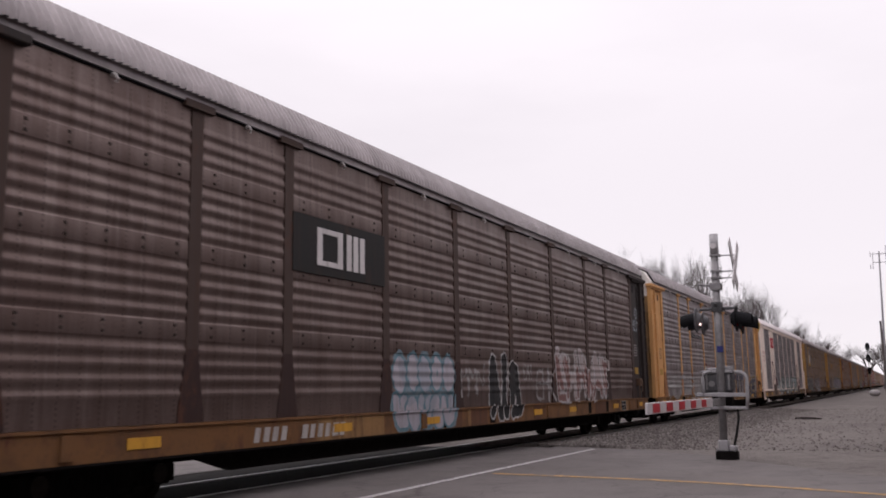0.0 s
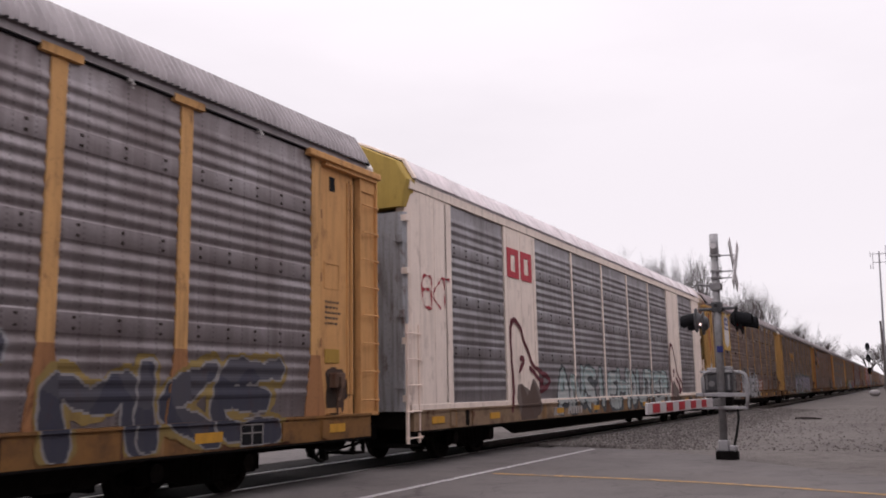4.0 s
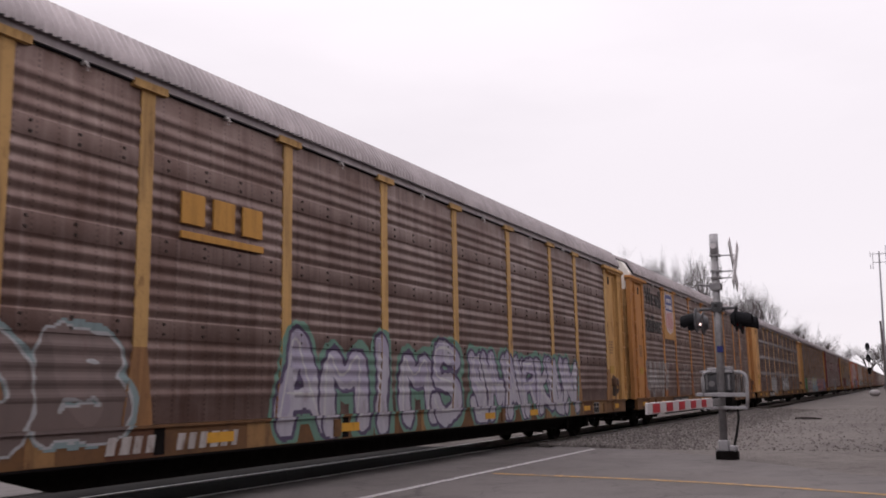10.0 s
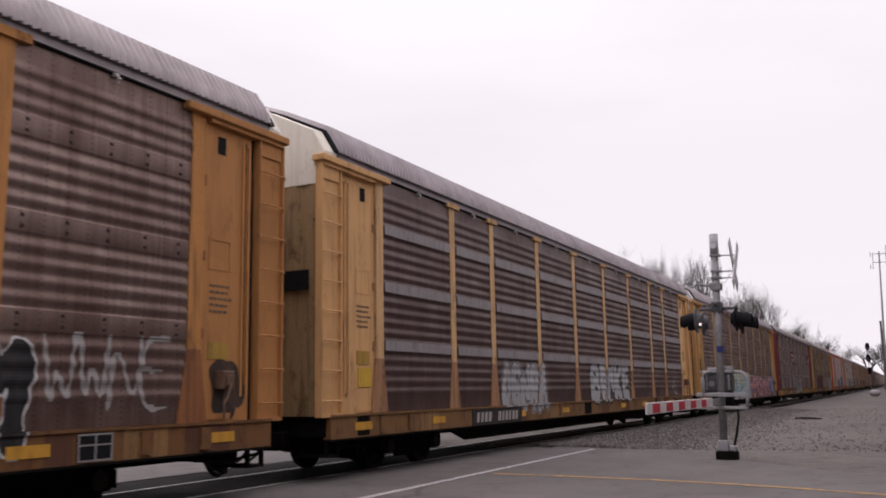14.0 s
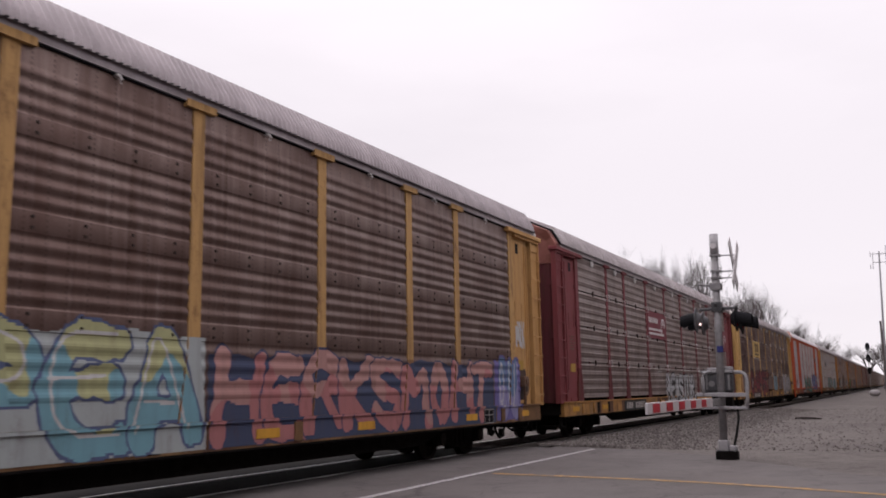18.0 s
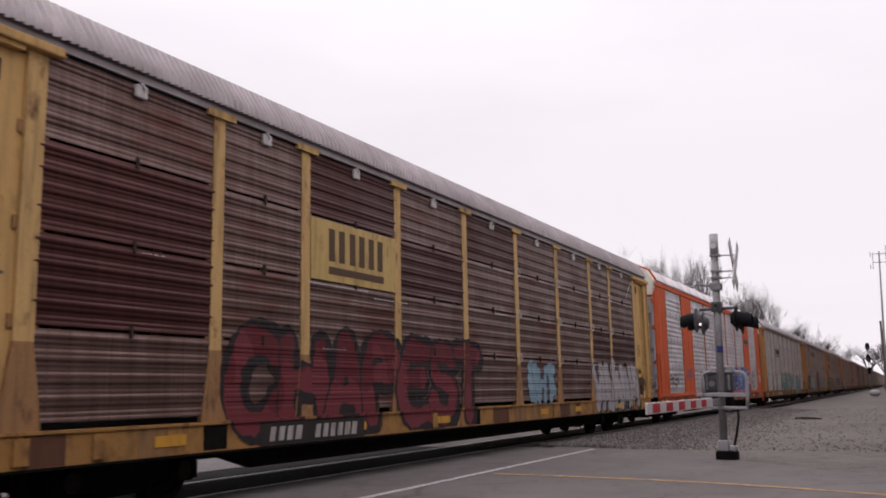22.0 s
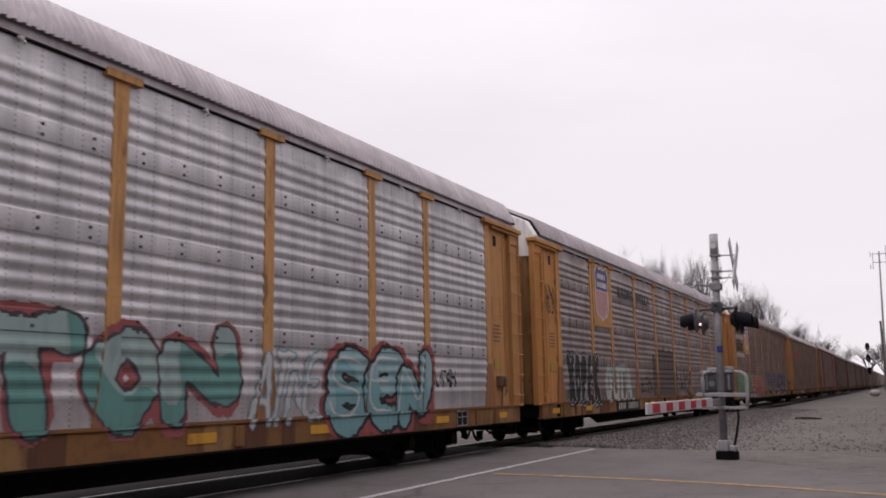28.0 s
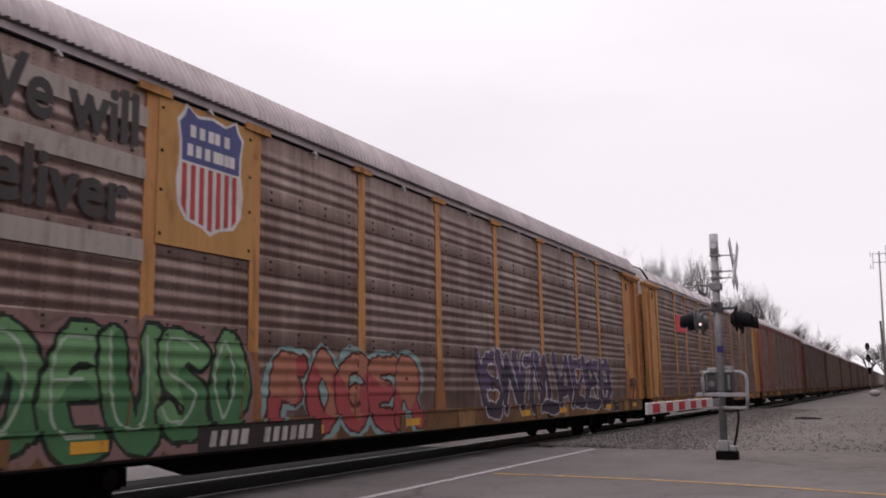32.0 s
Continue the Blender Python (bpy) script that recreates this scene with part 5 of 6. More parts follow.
graffiti(WAGON[3], "slot", 47, -5.0, -3.7, 1.1, 1.95, "THE", 0.03, [None, (0.03, 0.03, 0.03), W, W, None], "small white spray-painted letters edged with black", outline=0.03, lift=0.009)
graffiti(WAGON[3], "slot", 43, 2.5, 4.2, 1.1, 1.7, "XAUST", 0.03, [(0.4, 0.12, 0.04), None, W, W, None], "small white spray-painted strokes on orange", outline=0.0, halo=0.1, lift=0.009)
graffiti(WAGON[3], "end", 44, -13.0, -12.35, 2.9, 4.8, "NVK", 0.022, [None, None, (0.55, 0.12, 0.05), (0.55, 0.12, 0.05), None], "thin orange spray-painted strokes on the end sheet", outline=0.0)
# wagon 4
graffiti(WAGON[4], "screen", 51, -11.0, -7.1, 0.8, 2.15, "COB", 0.24, [(0.24, 0.32, 0.33), (0.45, 0.45, 0.46), (0.17, 0.12, 0.11), (0.21, 0.15, 0.14), None], "outlined pale spray-painted bubbles", outline=0.035, halo=0.05)
LILAC = [(0.16, 0.3, 0.23), (0.1, 0.075, 0.14), (0.5, 0.47, 0.54), (0.42, 0.38, 0.49), W]
graffiti(WAGON[4], "screen", 52, -4.7, 1.75, 0.7, 2.3, "AMIMS", 0.25, LILAC, "lilac spray-painted letters on a green cloud", outline=0.07, halo=0.14, shade=0.1)
graffiti(WAGON[4], "screen", 53, 1.9, 9.0, 0.7, 2.15, "SHNRKUM", 0.2, LILAC, "angular lilac spray-painted letters on a green cloud", outline=0.06, halo=0.12, spiky=0.05, lift=0.004)
logo_bars(WAGON[4], -6.5, -4.85, 3.35, 3.95, [(0, 0.26, 0.32, 1), (0.36, 0.62, 0.32, 1), (0.72, 0.98, 0.32, 1), (0, 1, 0, 0.16)], paint("gold_mark_paint", (0.5, 0.27, 0.04), 0.3), 1.59)
# wagon 5
shield_sign(WAGON[5], -8.08, 4.25, 1.25, 1.6, paint("orange_board", (0.43, 0.24, 0.06), 0.3))
lettering(WAGON[5], "We will", -11.75, -9.35, 4.36, FADED, 0.62)
lettering(WAGON[5], "deliver", -11.75, -9.45, 3.4, FADED, 0.62)
graffiti(WAGON[5], "screen", 61, -12.1, -8.6, 1.06, 2.3, "WVWVW", 0.085, [(0.22, 0.19, 0.18), (0.48, 0.45, 0.44), (0.2, 0.165, 0.155), (0.36, 0.33, 0.32), None], "washed-out white spray-painted outlines", outline=0.035, halo=0.03)
CHALK = [None, None, (0.5, 0.48, 0.47), (0.5, 0.48, 0.47), None]
graffiti(WAGON[5], "screen", 62, -6.0, -4.4, 1.75, 2.3, "REAL!!", 0.013, CHALK, "thin white spray-painted letters", outline=0.0, lean=0.2)
graffiti(WAGON[5], "screen", 66, -6.7, -4.4, 1.12, 1.75, "OXTNE", 0.012, CHALK, "thin white spray-painted drawing", outline=0.0)
graffiti(WAGON[5], "screen", 67, -6.75, -6.0, 1.7, 2.3, "O", 0.013, CHALK, "thin white spray-painted loop", outline=0.0)
graffiti(WAGON[5], "screen", 68, -4.05, -3.1, 1.2, 1.75, "KOR", 0.013, CHALK, "thin white spray-painted letters", outline=0.0)
graffiti(WAGON[5], "screen", 63, 6.3, 9.7, 0.74, 2.2, "OLIAM", 0.2, [W, W, K, (0.022, 0.022, 0.026), None], "black spray-painted bubbles with a white outline", outline=0.028)
graffiti(WAGON[5], "screen", 64, 4.6, 6.2, 1.2, 2.3, "SBX", 0.03, [None, None, (0.45, 0.42, 0.41), (0.45, 0.42, 0.41), None], "white spray-painted strokes", outline=0.0, lift=0.005)
graffiti(WAGON[5], "screen", 65, 9.7, 11.6, 1.2, 2.1, "WWNE", 0.03, [None, None, (0.4, 0.37, 0.36), (0.4, 0.37, 0.36), None], "white spray-painted strokes", outline=0.0)
# wagon 6
graffiti(WAGON[6], "screen", 71, -6.85, -3.7, 0.85, 2.0, "OGNRA", 0.17, [(0.3, 0.28, 0.29), (0.1, 0.09, 0.09), (0.46, 0.46, 0.47), (0.42, 0.42, 0.43), None], "grey white spray-painted letters", outline=0.025, halo=0.06)
graffiti(WAGON[6], "screen", 72, -0.35, 4.0, 0.95, 2.25, "BONKE", 0.22, [None, K, (0.5, 0.5, 0.51), (0.42, 0.42, 0.44), None], "white spray-painted letters with black outlines", outline=0.045)
graffiti(WAGON[6], "screen", 73, 9.95, 10.9, 1.12, 1.8, "XE", 0.022, [None, None, (0.5, 0.48, 0.48), (0.5, 0.48, 0.48), None], "thin white spray-painted scribble", outline=0.0)
for k in range(9):
    for z in BANDS[:]:
        w = POSTS[k + 1] - POSTS[k] - 0.3
        plate("cover_strip", WAGON[6], POSTS[k] + 0.15, POSTS[k] + 0.15 + w, z - 0.09, z + 0.09, paint("pale_strip_paint", (0.26, 0.235, 0.24), 0.3), PANEL_X + 0.045, 0.01)
# wagon 7
graffiti(WAGON[7], "screen", 81, -11.2, -9.15, 0.7, 2.05, "SOU", 0.25, [(0.05, 0.2, 0.06), (0.04, 0.1, 0.04), (0.05, 0.22, 0.07), (0.1, 0.3, 0.1), None], "green spray paint", full=True)
graffiti(WAGON[7], "screen", 82, -9.0, -4.4, 0.68, 1.8, "EATREB", 0.11, [(0.16, 0.07, 0.065), (0.1, 0.05, 0.05), (0.46, 0.42, 0.43), (0.52, 0.47, 0.48), None], "maroon and white spray-painted shapes", full=True, outline=0.04)
graffiti(WAGON[7], "screen", 83, -4.3, 1.65, 0.68, 2.2, "AUPEA", 0.24, [(0.46, 0.5, 0.5), (0.09, 0.12, 0.24), (0.2, 0.42, 0.5), (0.5, 0.5, 0.25), W], "light blue and yellow spray-painted letters", full=True, outline=0.04)
graffiti(WAGON[7], "screen", 84, 1.7, 10.85, 0.68, 2.0, "HERKSMOHT", 0.19, [(0.06, 0.075, 0.14), (0.05, 0.06, 0.13), (0.48, 0.2, 0.18), (0.5, 0.26, 0.235), None], "salmon spray-painted letters with dark blue between", full=True, outline=0.03)
graffiti(WAGON[7], "screen", 85, 10.9, 12.4, 0.7, 2.1, "OU", 0.25, [(0.16, 0.13, 0.36), (0.12, 0.1, 0.3), (0.3, 0.28, 0.5), (0.12, 0.2, 0.36), W], "purple and blue spray-painted shape", full=True)
s = Shape()
s.tube([(1.524, 0, 0), (1.53, 0, 0)], 0.36, 0, 24)
part("emblem", s.mesh("emblem", paint("blue_grey_emblem", (0.06, 0.09, 0.13), 0.5)), WAGON[7], turned(0, -12.62, 4.1), "round blue grey emblem")
s = Shape()
s.tube([(1.53, 0, 0), (1.534, 0, 0)], 0.24, 0, 24)
part("emblem", s.mesh("emblem", WHITE), WAGON[7], turned(0, -12.62, 4.1), "white centre of the emblem")
s = Shape()
s.box(1.534, 1.538, -0.07, 0.07, -0.22, 0.22)
part("emblem_bar", s.mesh("emblem_bar", BLUE), WAGON[7], turned(0, -12.62, 4.1))
s = Shape()
s.box(1.534, 1.537, -0.22, 0.22, -0.06, 0.06)
part("emblem_bar", s.mesh("emblem_bar", BLUE), WAGON[7], turned(0, -12.62, 4.1))
# wagon 8
MAROON = paint("maroon_board", (0.15, 0.02, 0.03), 0.2)
for y0, y1, small in ((-4.19, -1.49, False), (9.17, 11.9, True)):
    plate("sign_board", WAGON[8], y0, y1, 3.15, 4.13, MAROON, 1.582)
    w = y1 - y0
    bars = [(0.04, 0.8, 0.3, 0.38), (0.04, 0.88, 0.14, 0.22)] if not small else [(0.1, 0.65, 0.5, 0.55), (0.1, 0.65, 0.4, 0.45), (0.1, 0.65, 0.3, 0.35)]
    bars += [(0.05 + 0.075 * k, 0.1 + 0.075 * k, 0.58, 0.78) for k in range(7)] if not small else []
    logo_bars(WAGON[8], y0, y1, 3.15, 4.13, bars, WHITE, 1.588)
    s = Shape()
    for r0, r1 in ((0.26, 0.34), (0.14, 0.2)):
        arc = [math.pi * (k / 12) for k in range(13)]
        s.sheet([[(1.588, y0 + w * 0.84 + r0 * math.cos(a), 3.62 + r0 * math.sin(a)) for a in arc], [(1.588, y0 + w * 0.84 + r1 * math.cos(a), 3.62 + r1 * math.sin(a)) for a in arc]])
    s.box(1.583, 1.588, y0 + w * 0.84 - 0.34, y0 + w * 0.84 - 0.26, 3.3, 3.62)
    part("company_mark", s.mesh("company_mark", WHITE), WAGON[8], label="white arched mark")
graffiti(WAGON[8], "slot", 91, -1.9, 3.5, 0.68, 1.9, "BEASTUR", 0.17, [(0.04, 0.035, 0.035), (0.03, 0.028, 0.028), (0.5, 0.5, 0.51), (0.4, 0.4, 0.41), None], "silver spray-painted letters with dark outlines", outline=0.04, shade=0.1)
# notices and tags on the end sheets
NOTICE = paint("bright_yellow_notice", (0.62, 0.42, 0.03), 0.25)
for n, y, z, w, h in ((4, -12.5, 3.85, 0.5, 0.5), (4, -12.45, 1.5, 0.5, 0.22), (6, -12.45, 1.62, 0.42, 0.32), (3, -12.5, 1.62, 0.5, 0.24), (3, 12.45, 2.35, 0.46, 0.2), (9, 12.5, 1.85, 0.46, 0.24), (10, 12.55, 2.3, 0.4, 0.2)):
    plate("notice_plate", WAGON[n], y - w / 2, y + w / 2, z - h / 2, z + h / 2, NOTICE, 1.592 if n == 10 else 1.532, 0.01, "bright yellow notice plate")
INK = [None, None, (0.03, 0.026, 0.024), (0.03, 0.026, 0.024), None]
graffiti(WAGON[12], "end", 301, -12.95, -12.15, 3.3, 4.1, "BEAN", 0.02, INK, "black spray-painted tag on the end sheet", outline=0.0, lean=-0.5)
graffiti(WAGON[4], "end", 302, -12.85, -12.3, 2.5, 3.5, "SU", 0.02, INK, "dark scrawl on the end sheet", outline=0.0)
graffiti(WAGON[7], "end", 303, 12.25, 12.85, 2.35, 3.0, "NOX", 0.035, [None, None, W, W, None], "white spray-painted tag on the end sheet", outline=0.0)
graffiti(WAGON[7], "end", 304, -12.9, -12.2, 2.0, 2.6, "HOME", 0.018, INK, "thin dark tag on the end sheet", outline=0.0)
graffiti(WAGON[10], "frame", 305, 12.1, 13.1, 1.6, 2.1, "NUSHI", 0.03, [None, None, W, W, None], "white spray-painted tag", outline=0.0, lift=0.001)
graffiti(WAGON[10], "frame", 306, -8.75, -7.6, 1.75, 2.15, "DUD", 0.035, [None, None, (0.12, 0.13, 0.3), (0.12, 0.13, 0.3), None], "faded blue spray-painted tag", outline=0.0, lift=0.001)
graffiti(WAGON[3], "end", 307, -13.0, -12.4, 2.0, 2.5, "NX", 0.05, [None, None, W, W, None], "white spray-painted patch on the end sheet", outline=0.0)
for n in (3, 6):
    plate("dark_vent", WAGON[n], -0.35, 0.35, 3.0, 3.32, BLACK_PAINT, 0.0, 0.03, "dark vent in the end door").matrix_basis = pose(0.95, -13.77, 0, 0, 0, -90)
# soot round the hand brakes and painted-over spray paint
SOOT = [None, None, (0.05, 0.034, 0.026), (0.085, 0.055, 0.036), None]
for n in (1, 3, 4, 5, 7, 9):
    graffiti(WAGON[n], "end", 200 + n, 12.3, 13.1, 1.04, 1.75 + 0.06 * (n % 4), "XV*", 0.15, SOOT, "dark greasy soot round the hand brake", outline=0.0, lift=0.001)
graffiti(WAGON[3], "slot", 48, 9.5, 11.8, 1.1, 2.35, "UHTE", 0.045, [None, None, (0.075, 0.06, 0.055), (0.09, 0.07, 0.064), None], "dark painted-over letters", outline=0.0)
# pale straps looped round the posts where the sheets meet
def strap_mesh():
    s = Shape()
    for sg in (-1, 1):
        s.tube([(1.55, sg * 0.07, 0.11), (1.59, sg * 0.13, 0.07), (1.6, sg * 0.15, 0.0), (1.59, sg * 0.13, -0.07), (1.55, sg * 0.07, -0.11)], 0.014, 0, 5)
    return s.mesh("strap", paint("pale_strap", (0.62, 0.58, 0.57), 0.4))


for n in (8, 9):
    for y in POSTS[1:-1] if n == 8 else POSTS[5:-1]:
        for r in (1, 2, 3):
            if (y + 1.42) ** 2 < 0.1 and r == 2:
                continue
            part("strap", stored("strap", strap_mesh), WAGON[n], turned(0, y, PANEL_TOP - r * (PANEL_TOP - PANEL_BOT) / 4), "pale strap looped round a post")
# wagon 9
plate("sign_board", WAGON[9], -6.99, -4.37, 3.13, 4.1, paint("pale_yellow_board", (0.55, 0.42, 0.13), 0.35), 1.582)
logo_bars(WAGON[9], -6.5, -4.8, 3.25, 3.98, [(0, 0.1, 0.28, 1), (0.17, 0.27, 0.28, 1), (0.36, 0.46, 0.28, 1), (0.53, 0.63, 0.28, 1), (0.71, 0.81, 0.28, 1), (0.88, 0.98, 0.28, 1), (0, 1, 0, 0.16)], paint("brown_mark_paint", (0.09, 0.06, 0.03), 0.2), 1.588)
RUSTY = galvanised("rusted_sheet", (0.08, 0.03, 0.027), (0.055, 0.021, 0.02), 0.6)
for k, r in ((2, 0), (0, 1), (0, 2), (4, 0), (3, 1), (7, 2), (8, 2)):
    c, w = (POSTS[k] + POSTS[k + 1]) / 2, POSTS[k + 1] - POSTS[k]
    part("rusted_panel", panel_mesh(SLOTS[r], w - 0.14, RUSTY, False), WAGON[9], turned(0.006, c, 0), "dark red rusted ribbed sheet")
graffiti(WAGON[9], "slot", 101, -9.0, -0.6, 0.72, 2.35, "CHAPEST", 0.24, [(0.025, 0.018, 0.02), (0.022, 0.016, 0.018), (0.2, 0.02, 0.03), (0.14, 0.02, 0.026), None], "dark red spray-painted letters shaded with black", outline=0.05, halo=0.1, shade=0.1)
graffiti(WAGON[9], "slot", 102, 1.85, 4.0, 1.0, 2.0, "GHT", 0.17, [None, (0.05, 0.08, 0.12), (0.25, 0.4, 0.5), (0.3, 0.46, 0.54), None], "light blue spray-painted letters", outline=0.025, spiky=0.1)
graffiti(WAGON[9], "slot", 103, 7.2, 12.3, 0.7, 2.1, "AWMWA", 0.25, [(0.04, 0.035, 0.035), (0.03, 0.028, 0.028), (0.44, 0.42, 0.44), (0.5, 0.47, 0.48), None], "silver white spray-painted shapes", outline=0.03, halo=0.0, lean=0.3, spiky=0.2, shade=0.08)
# worn-through holes in a curved row, their glare painted as near-white dashes
for n, y0, y1, z0, z1 in ((3, 10.46, 11.66, 4.38, 5.07), (8, 9.45, 10.91, 4.24, 5.04), (9, 11.08, 11.76, 4.28, 4.9)):
    me = stored("bright_dash", lambda: Shape().box(1.556, 1.561, -0.035, 0.035, -0.01, 0.01).mesh("bright_dash", plain("hole_glare_white", (0.85, 0.84, 0.85), 0.4)))
    for k in range(16):
        a = k / 15
        part("bright_dash", me, WAGON[n], turned(0, y0 + (y1 - y0) * a, z0 + (z1 - z0) * a ** 0.72))
    for dy in (0.0, 0.1):
        part("bright_dash", me, WAGON[n], turned(0, y0 + dy, z0 - 0.25))
# rows of small holes near the slotted sheets' seams, glare drawn as pale dashes
rng = random.Random(12)
for n in (3, 8, 9):
    for j in range(9):
        y, r = rng.uniform(-11.0, 10.5), rng.choice((1, 1, 2, 2, 3))
        z = PANEL_TOP - r * (PANEL_TOP - PANEL_BOT) / 4 - rng.choice((0.06, 0.1, 0.16))
        for k in range(rng.randint(4, 11)):
            part("bright_dash", STORE["bright_dash"], WAGON[n], turned(0, y + 0.1 * k, z) @ Matrix.Diagonal((1, 0.8, 0.7, 1)))
# wagon 10
graffiti(WAGON[10], "frame", 111, -4.6, 2.6, 0.68, 2.05, "SOVED", 0.25, [(0.04, 0.05, 0.05), (0.025, 0.04, 0.036), (0.05, 0.2, 0.155), (0.09, 0.27, 0.21), W], "teal green angular spray-painted letters", outline=0.045, lean=0.25, spiky=0.2, shade=0.1)
graffiti(WAGON[10], "frame", 112, 3.1, 8.5, 0.95, 2.35, "PATEC", 0.27, [(0.03, 0.025, 0.1), (0.56, 0.57, 0.62), (0.045, 0.1, 0.36), (0.08, 0.2, 0.46), None], "blue spray-painted letters with white edges", outline=0.06, halo=0.09, shade=0.12)
graffiti(WAGON[10], "frame", 116, 3.0, 8.3, 0.68, 0.98, "*!*!*", 0.12, [None, None, (0.04, 0.05, 0.2), (0.3, 0.07, 0.05), None], "dark blue and red spray paint along the sill", outline=0.0)
graffiti(WAGON[10], "frame", 117, 9.45, 10.95, 1.1, 2.3, "O", 0.022, [None, None, (0.1, 0.07, 0.075), (0.1, 0.07, 0.075), None], "dark spray-painted ring", outline=0.0)
graffiti(WAGON[10], "frame", 113, -11.7, -10.2, 1.4, 1.9, "PMLEN", 0.025, [None, None, K, K, None], "thin black spray-painted tag", outline=0.0)
graffiti(WAGON[10], "frame", 114, 9.6, 10.8, 1.25, 2.1, "VTC", 0.03, [None, None, (0.1, 0.085, 0.09), (0.1, 0.085, 0.09), None], "thin dark spray-painted strokes", outline=0.0)
graffiti(WAGON[10], "frame", 115, 8.0, 8.95, 1.5, 2.0, "LOP", 0.05, [None, None, W, W, None], "small white spray-painted strokes", outline=0.0, lift=0.006)
logo_bars(WAGON[10], 7.2, 9.02, 3.65, 4.05, [(0, 1, 0, 0.1), (0.03, 0.22, 0.3, 1), (0.27, 0.46, 0.3, 1), (0.52, 0.7, 0.3, 1), (0.76, 0.82, 0.3, 1), (0.82, 0.97, 0.75, 1)], DARK, 1.593)
# wagon 11
graffiti(WAGON[11], "screen", 121, -4.2, 3.7, 0.95, 2.25, "REATON", 0.26, [(0.36, 0.1, 0.09), (0.07, 0.06, 0.07), (0.13, 0.33, 0.3), (0.34, 0.46, 0.44), None], "teal and red spray-painted letters", outline=0.045, halo=0.1)
graffiti(WAGON[11], "screen", 122, 3.9, 5.6, 0.9, 2.0, "ATNE", 0.06, [None, (0.2, 0.36, 0.42), W, W, None], "white spray-painted strokes", outline=0.03, lean=0.25, lift=0.005)
graffiti(WAGON[11], "screen", 123, 5.6, 9.3, 0.7, 2.15, "SEN", 0.27, [(0.36, 0.08, 0.07), K, (0.19, 0.4, 0.43), (0.3, 0.48, 0.51), W], "cyan spray-painted letters with black outlines on red", outline=0.07, halo=0.12, lift=0.009, lean=0.15, shade=0.1)
graffiti(WAGON[11], "screen", 124, 9.4, 10.3, 1.45, 1.8, "UTAH", 0.02, [None, None, K, K, None], "small black spray-painted tag", outline=0.0)
logo_bars(WAGON[11], -6.85, -4.55, 3.45, 4.0, [(0, 0.36, 0.82, 0.95), (0, 0.36, 0.56, 0.7), (0, 0.36, 0.3, 0.44), (0.42, 0.55, 0.3, 0.95), (0.6, 0.72, 0.3, 0.95), (0.78, 0.98, 0.3, 0.95), (0.1, 0.95, 0, 0.12)], DARK, 1.588)
lab12 = paint("orange_board", (0.43, 0.24, 0.06), 0.3)
# wagon 12
shield_sign(WAGON[12], -8.08, 4.25, 1.25, 1.62, lab12)
lettering(WAGON[12], "BUILDING", -6.35, -4.42, 4.3, paint("dark_grey_lettering_paint", (0.07, 0.065, 0.07), 0.2), 0.34)
lettering(WAGON[12], "AMERICA", -4.1, -2.25, 4.3, paint("dark_grey_lettering_paint", (0.07, 0.065, 0.07), 0.2), 0.34)
graffiti(WAGON[12], "screen", 131, -11.6, -8.5, 0.9, 2.35, "XOPEK", 0.2, [K, W, K, (0.022, 0.022, 0.025), None], "black spray-painted bubbles with a white outline", outline=0.035, halo=0.04)
graffiti(WAGON[12], "screen", 132, -8.2, -5.0, 0.95, 2.1, "OUTA", 0.14, [(0.3, 0.3, 0.29), (0.5, 0.53, 0.51), (0.54, 0.58, 0.55), (0.46, 0.52, 0.5), None], "pale mint spray-painted strokes", outline=0.02, lift=0.005)
graffiti(WAGON[12], "screen", 133, 7.1, 9.1, 0.75, 2.0, "BATOUR", 0.1, [(0.2, 0.38, 0.42), (0.015, 0.03, 0.035), (0.3, 0.47, 0.5), (0.24, 0.42, 0.45), None], "cyan spray-painted letters with dark outlines", outline=0.035, halo=0.07)
graffiti(WAGON[12], "screen", 134, 1.7, 4.4, 1.02, 2.1, "NWKE", 0.05, [None, None, (0.09, 0.075, 0.07), (0.09, 0.075, 0.07), None], "brown spray-painted strokes", outline=0.0)
BUFFED = (0.105, 0.078, 0.074)
for y0, y1, z1, seed in ((-2.15, -1.56, 2.5, 135), (-1.27, 1.28, 2.85, 137), (1.56, 1.8, 2.4, 138)):
    graffiti(WAGON[12], "screen", seed, y0, y1, 1.06, z1, "OO", 0.3, [BUFFED, BUFFED, BUFFED, BUFFED, None], "dull brown patch of painted-over spray paint", full=True)
graffiti(WAGON[12], "screen", 136, -3.9, -2.2, 1.2, 1.75, "BERMA", 0.03, [None, None, (0.07, 0.06, 0.06), (0.07, 0.06, 0.06), None], "thin dark spray-painted tag", outline=0.0)
# wagon 13
shield_sign(WAGON[13], -8.05, 4.28, 1.22, 1.6, lab12)
lettering(WAGON[13], "We will", -11.75, -9.35, 4.36, FADED, 0.62, 1.586)
lettering(WAGON[13], "deliver", -11.75, -9.45, 3.4, FADED, 0.62, 1.586)
for z in (3.1, 4.1, 4.75):
    plate("cover_strip", WAGON[13], -11.85, -9.2, z - 0.13, z + 0.13, paint("cream_strip_paint", (0.33, 0.285, 0.255), 0.4), 1.582, 0.012)
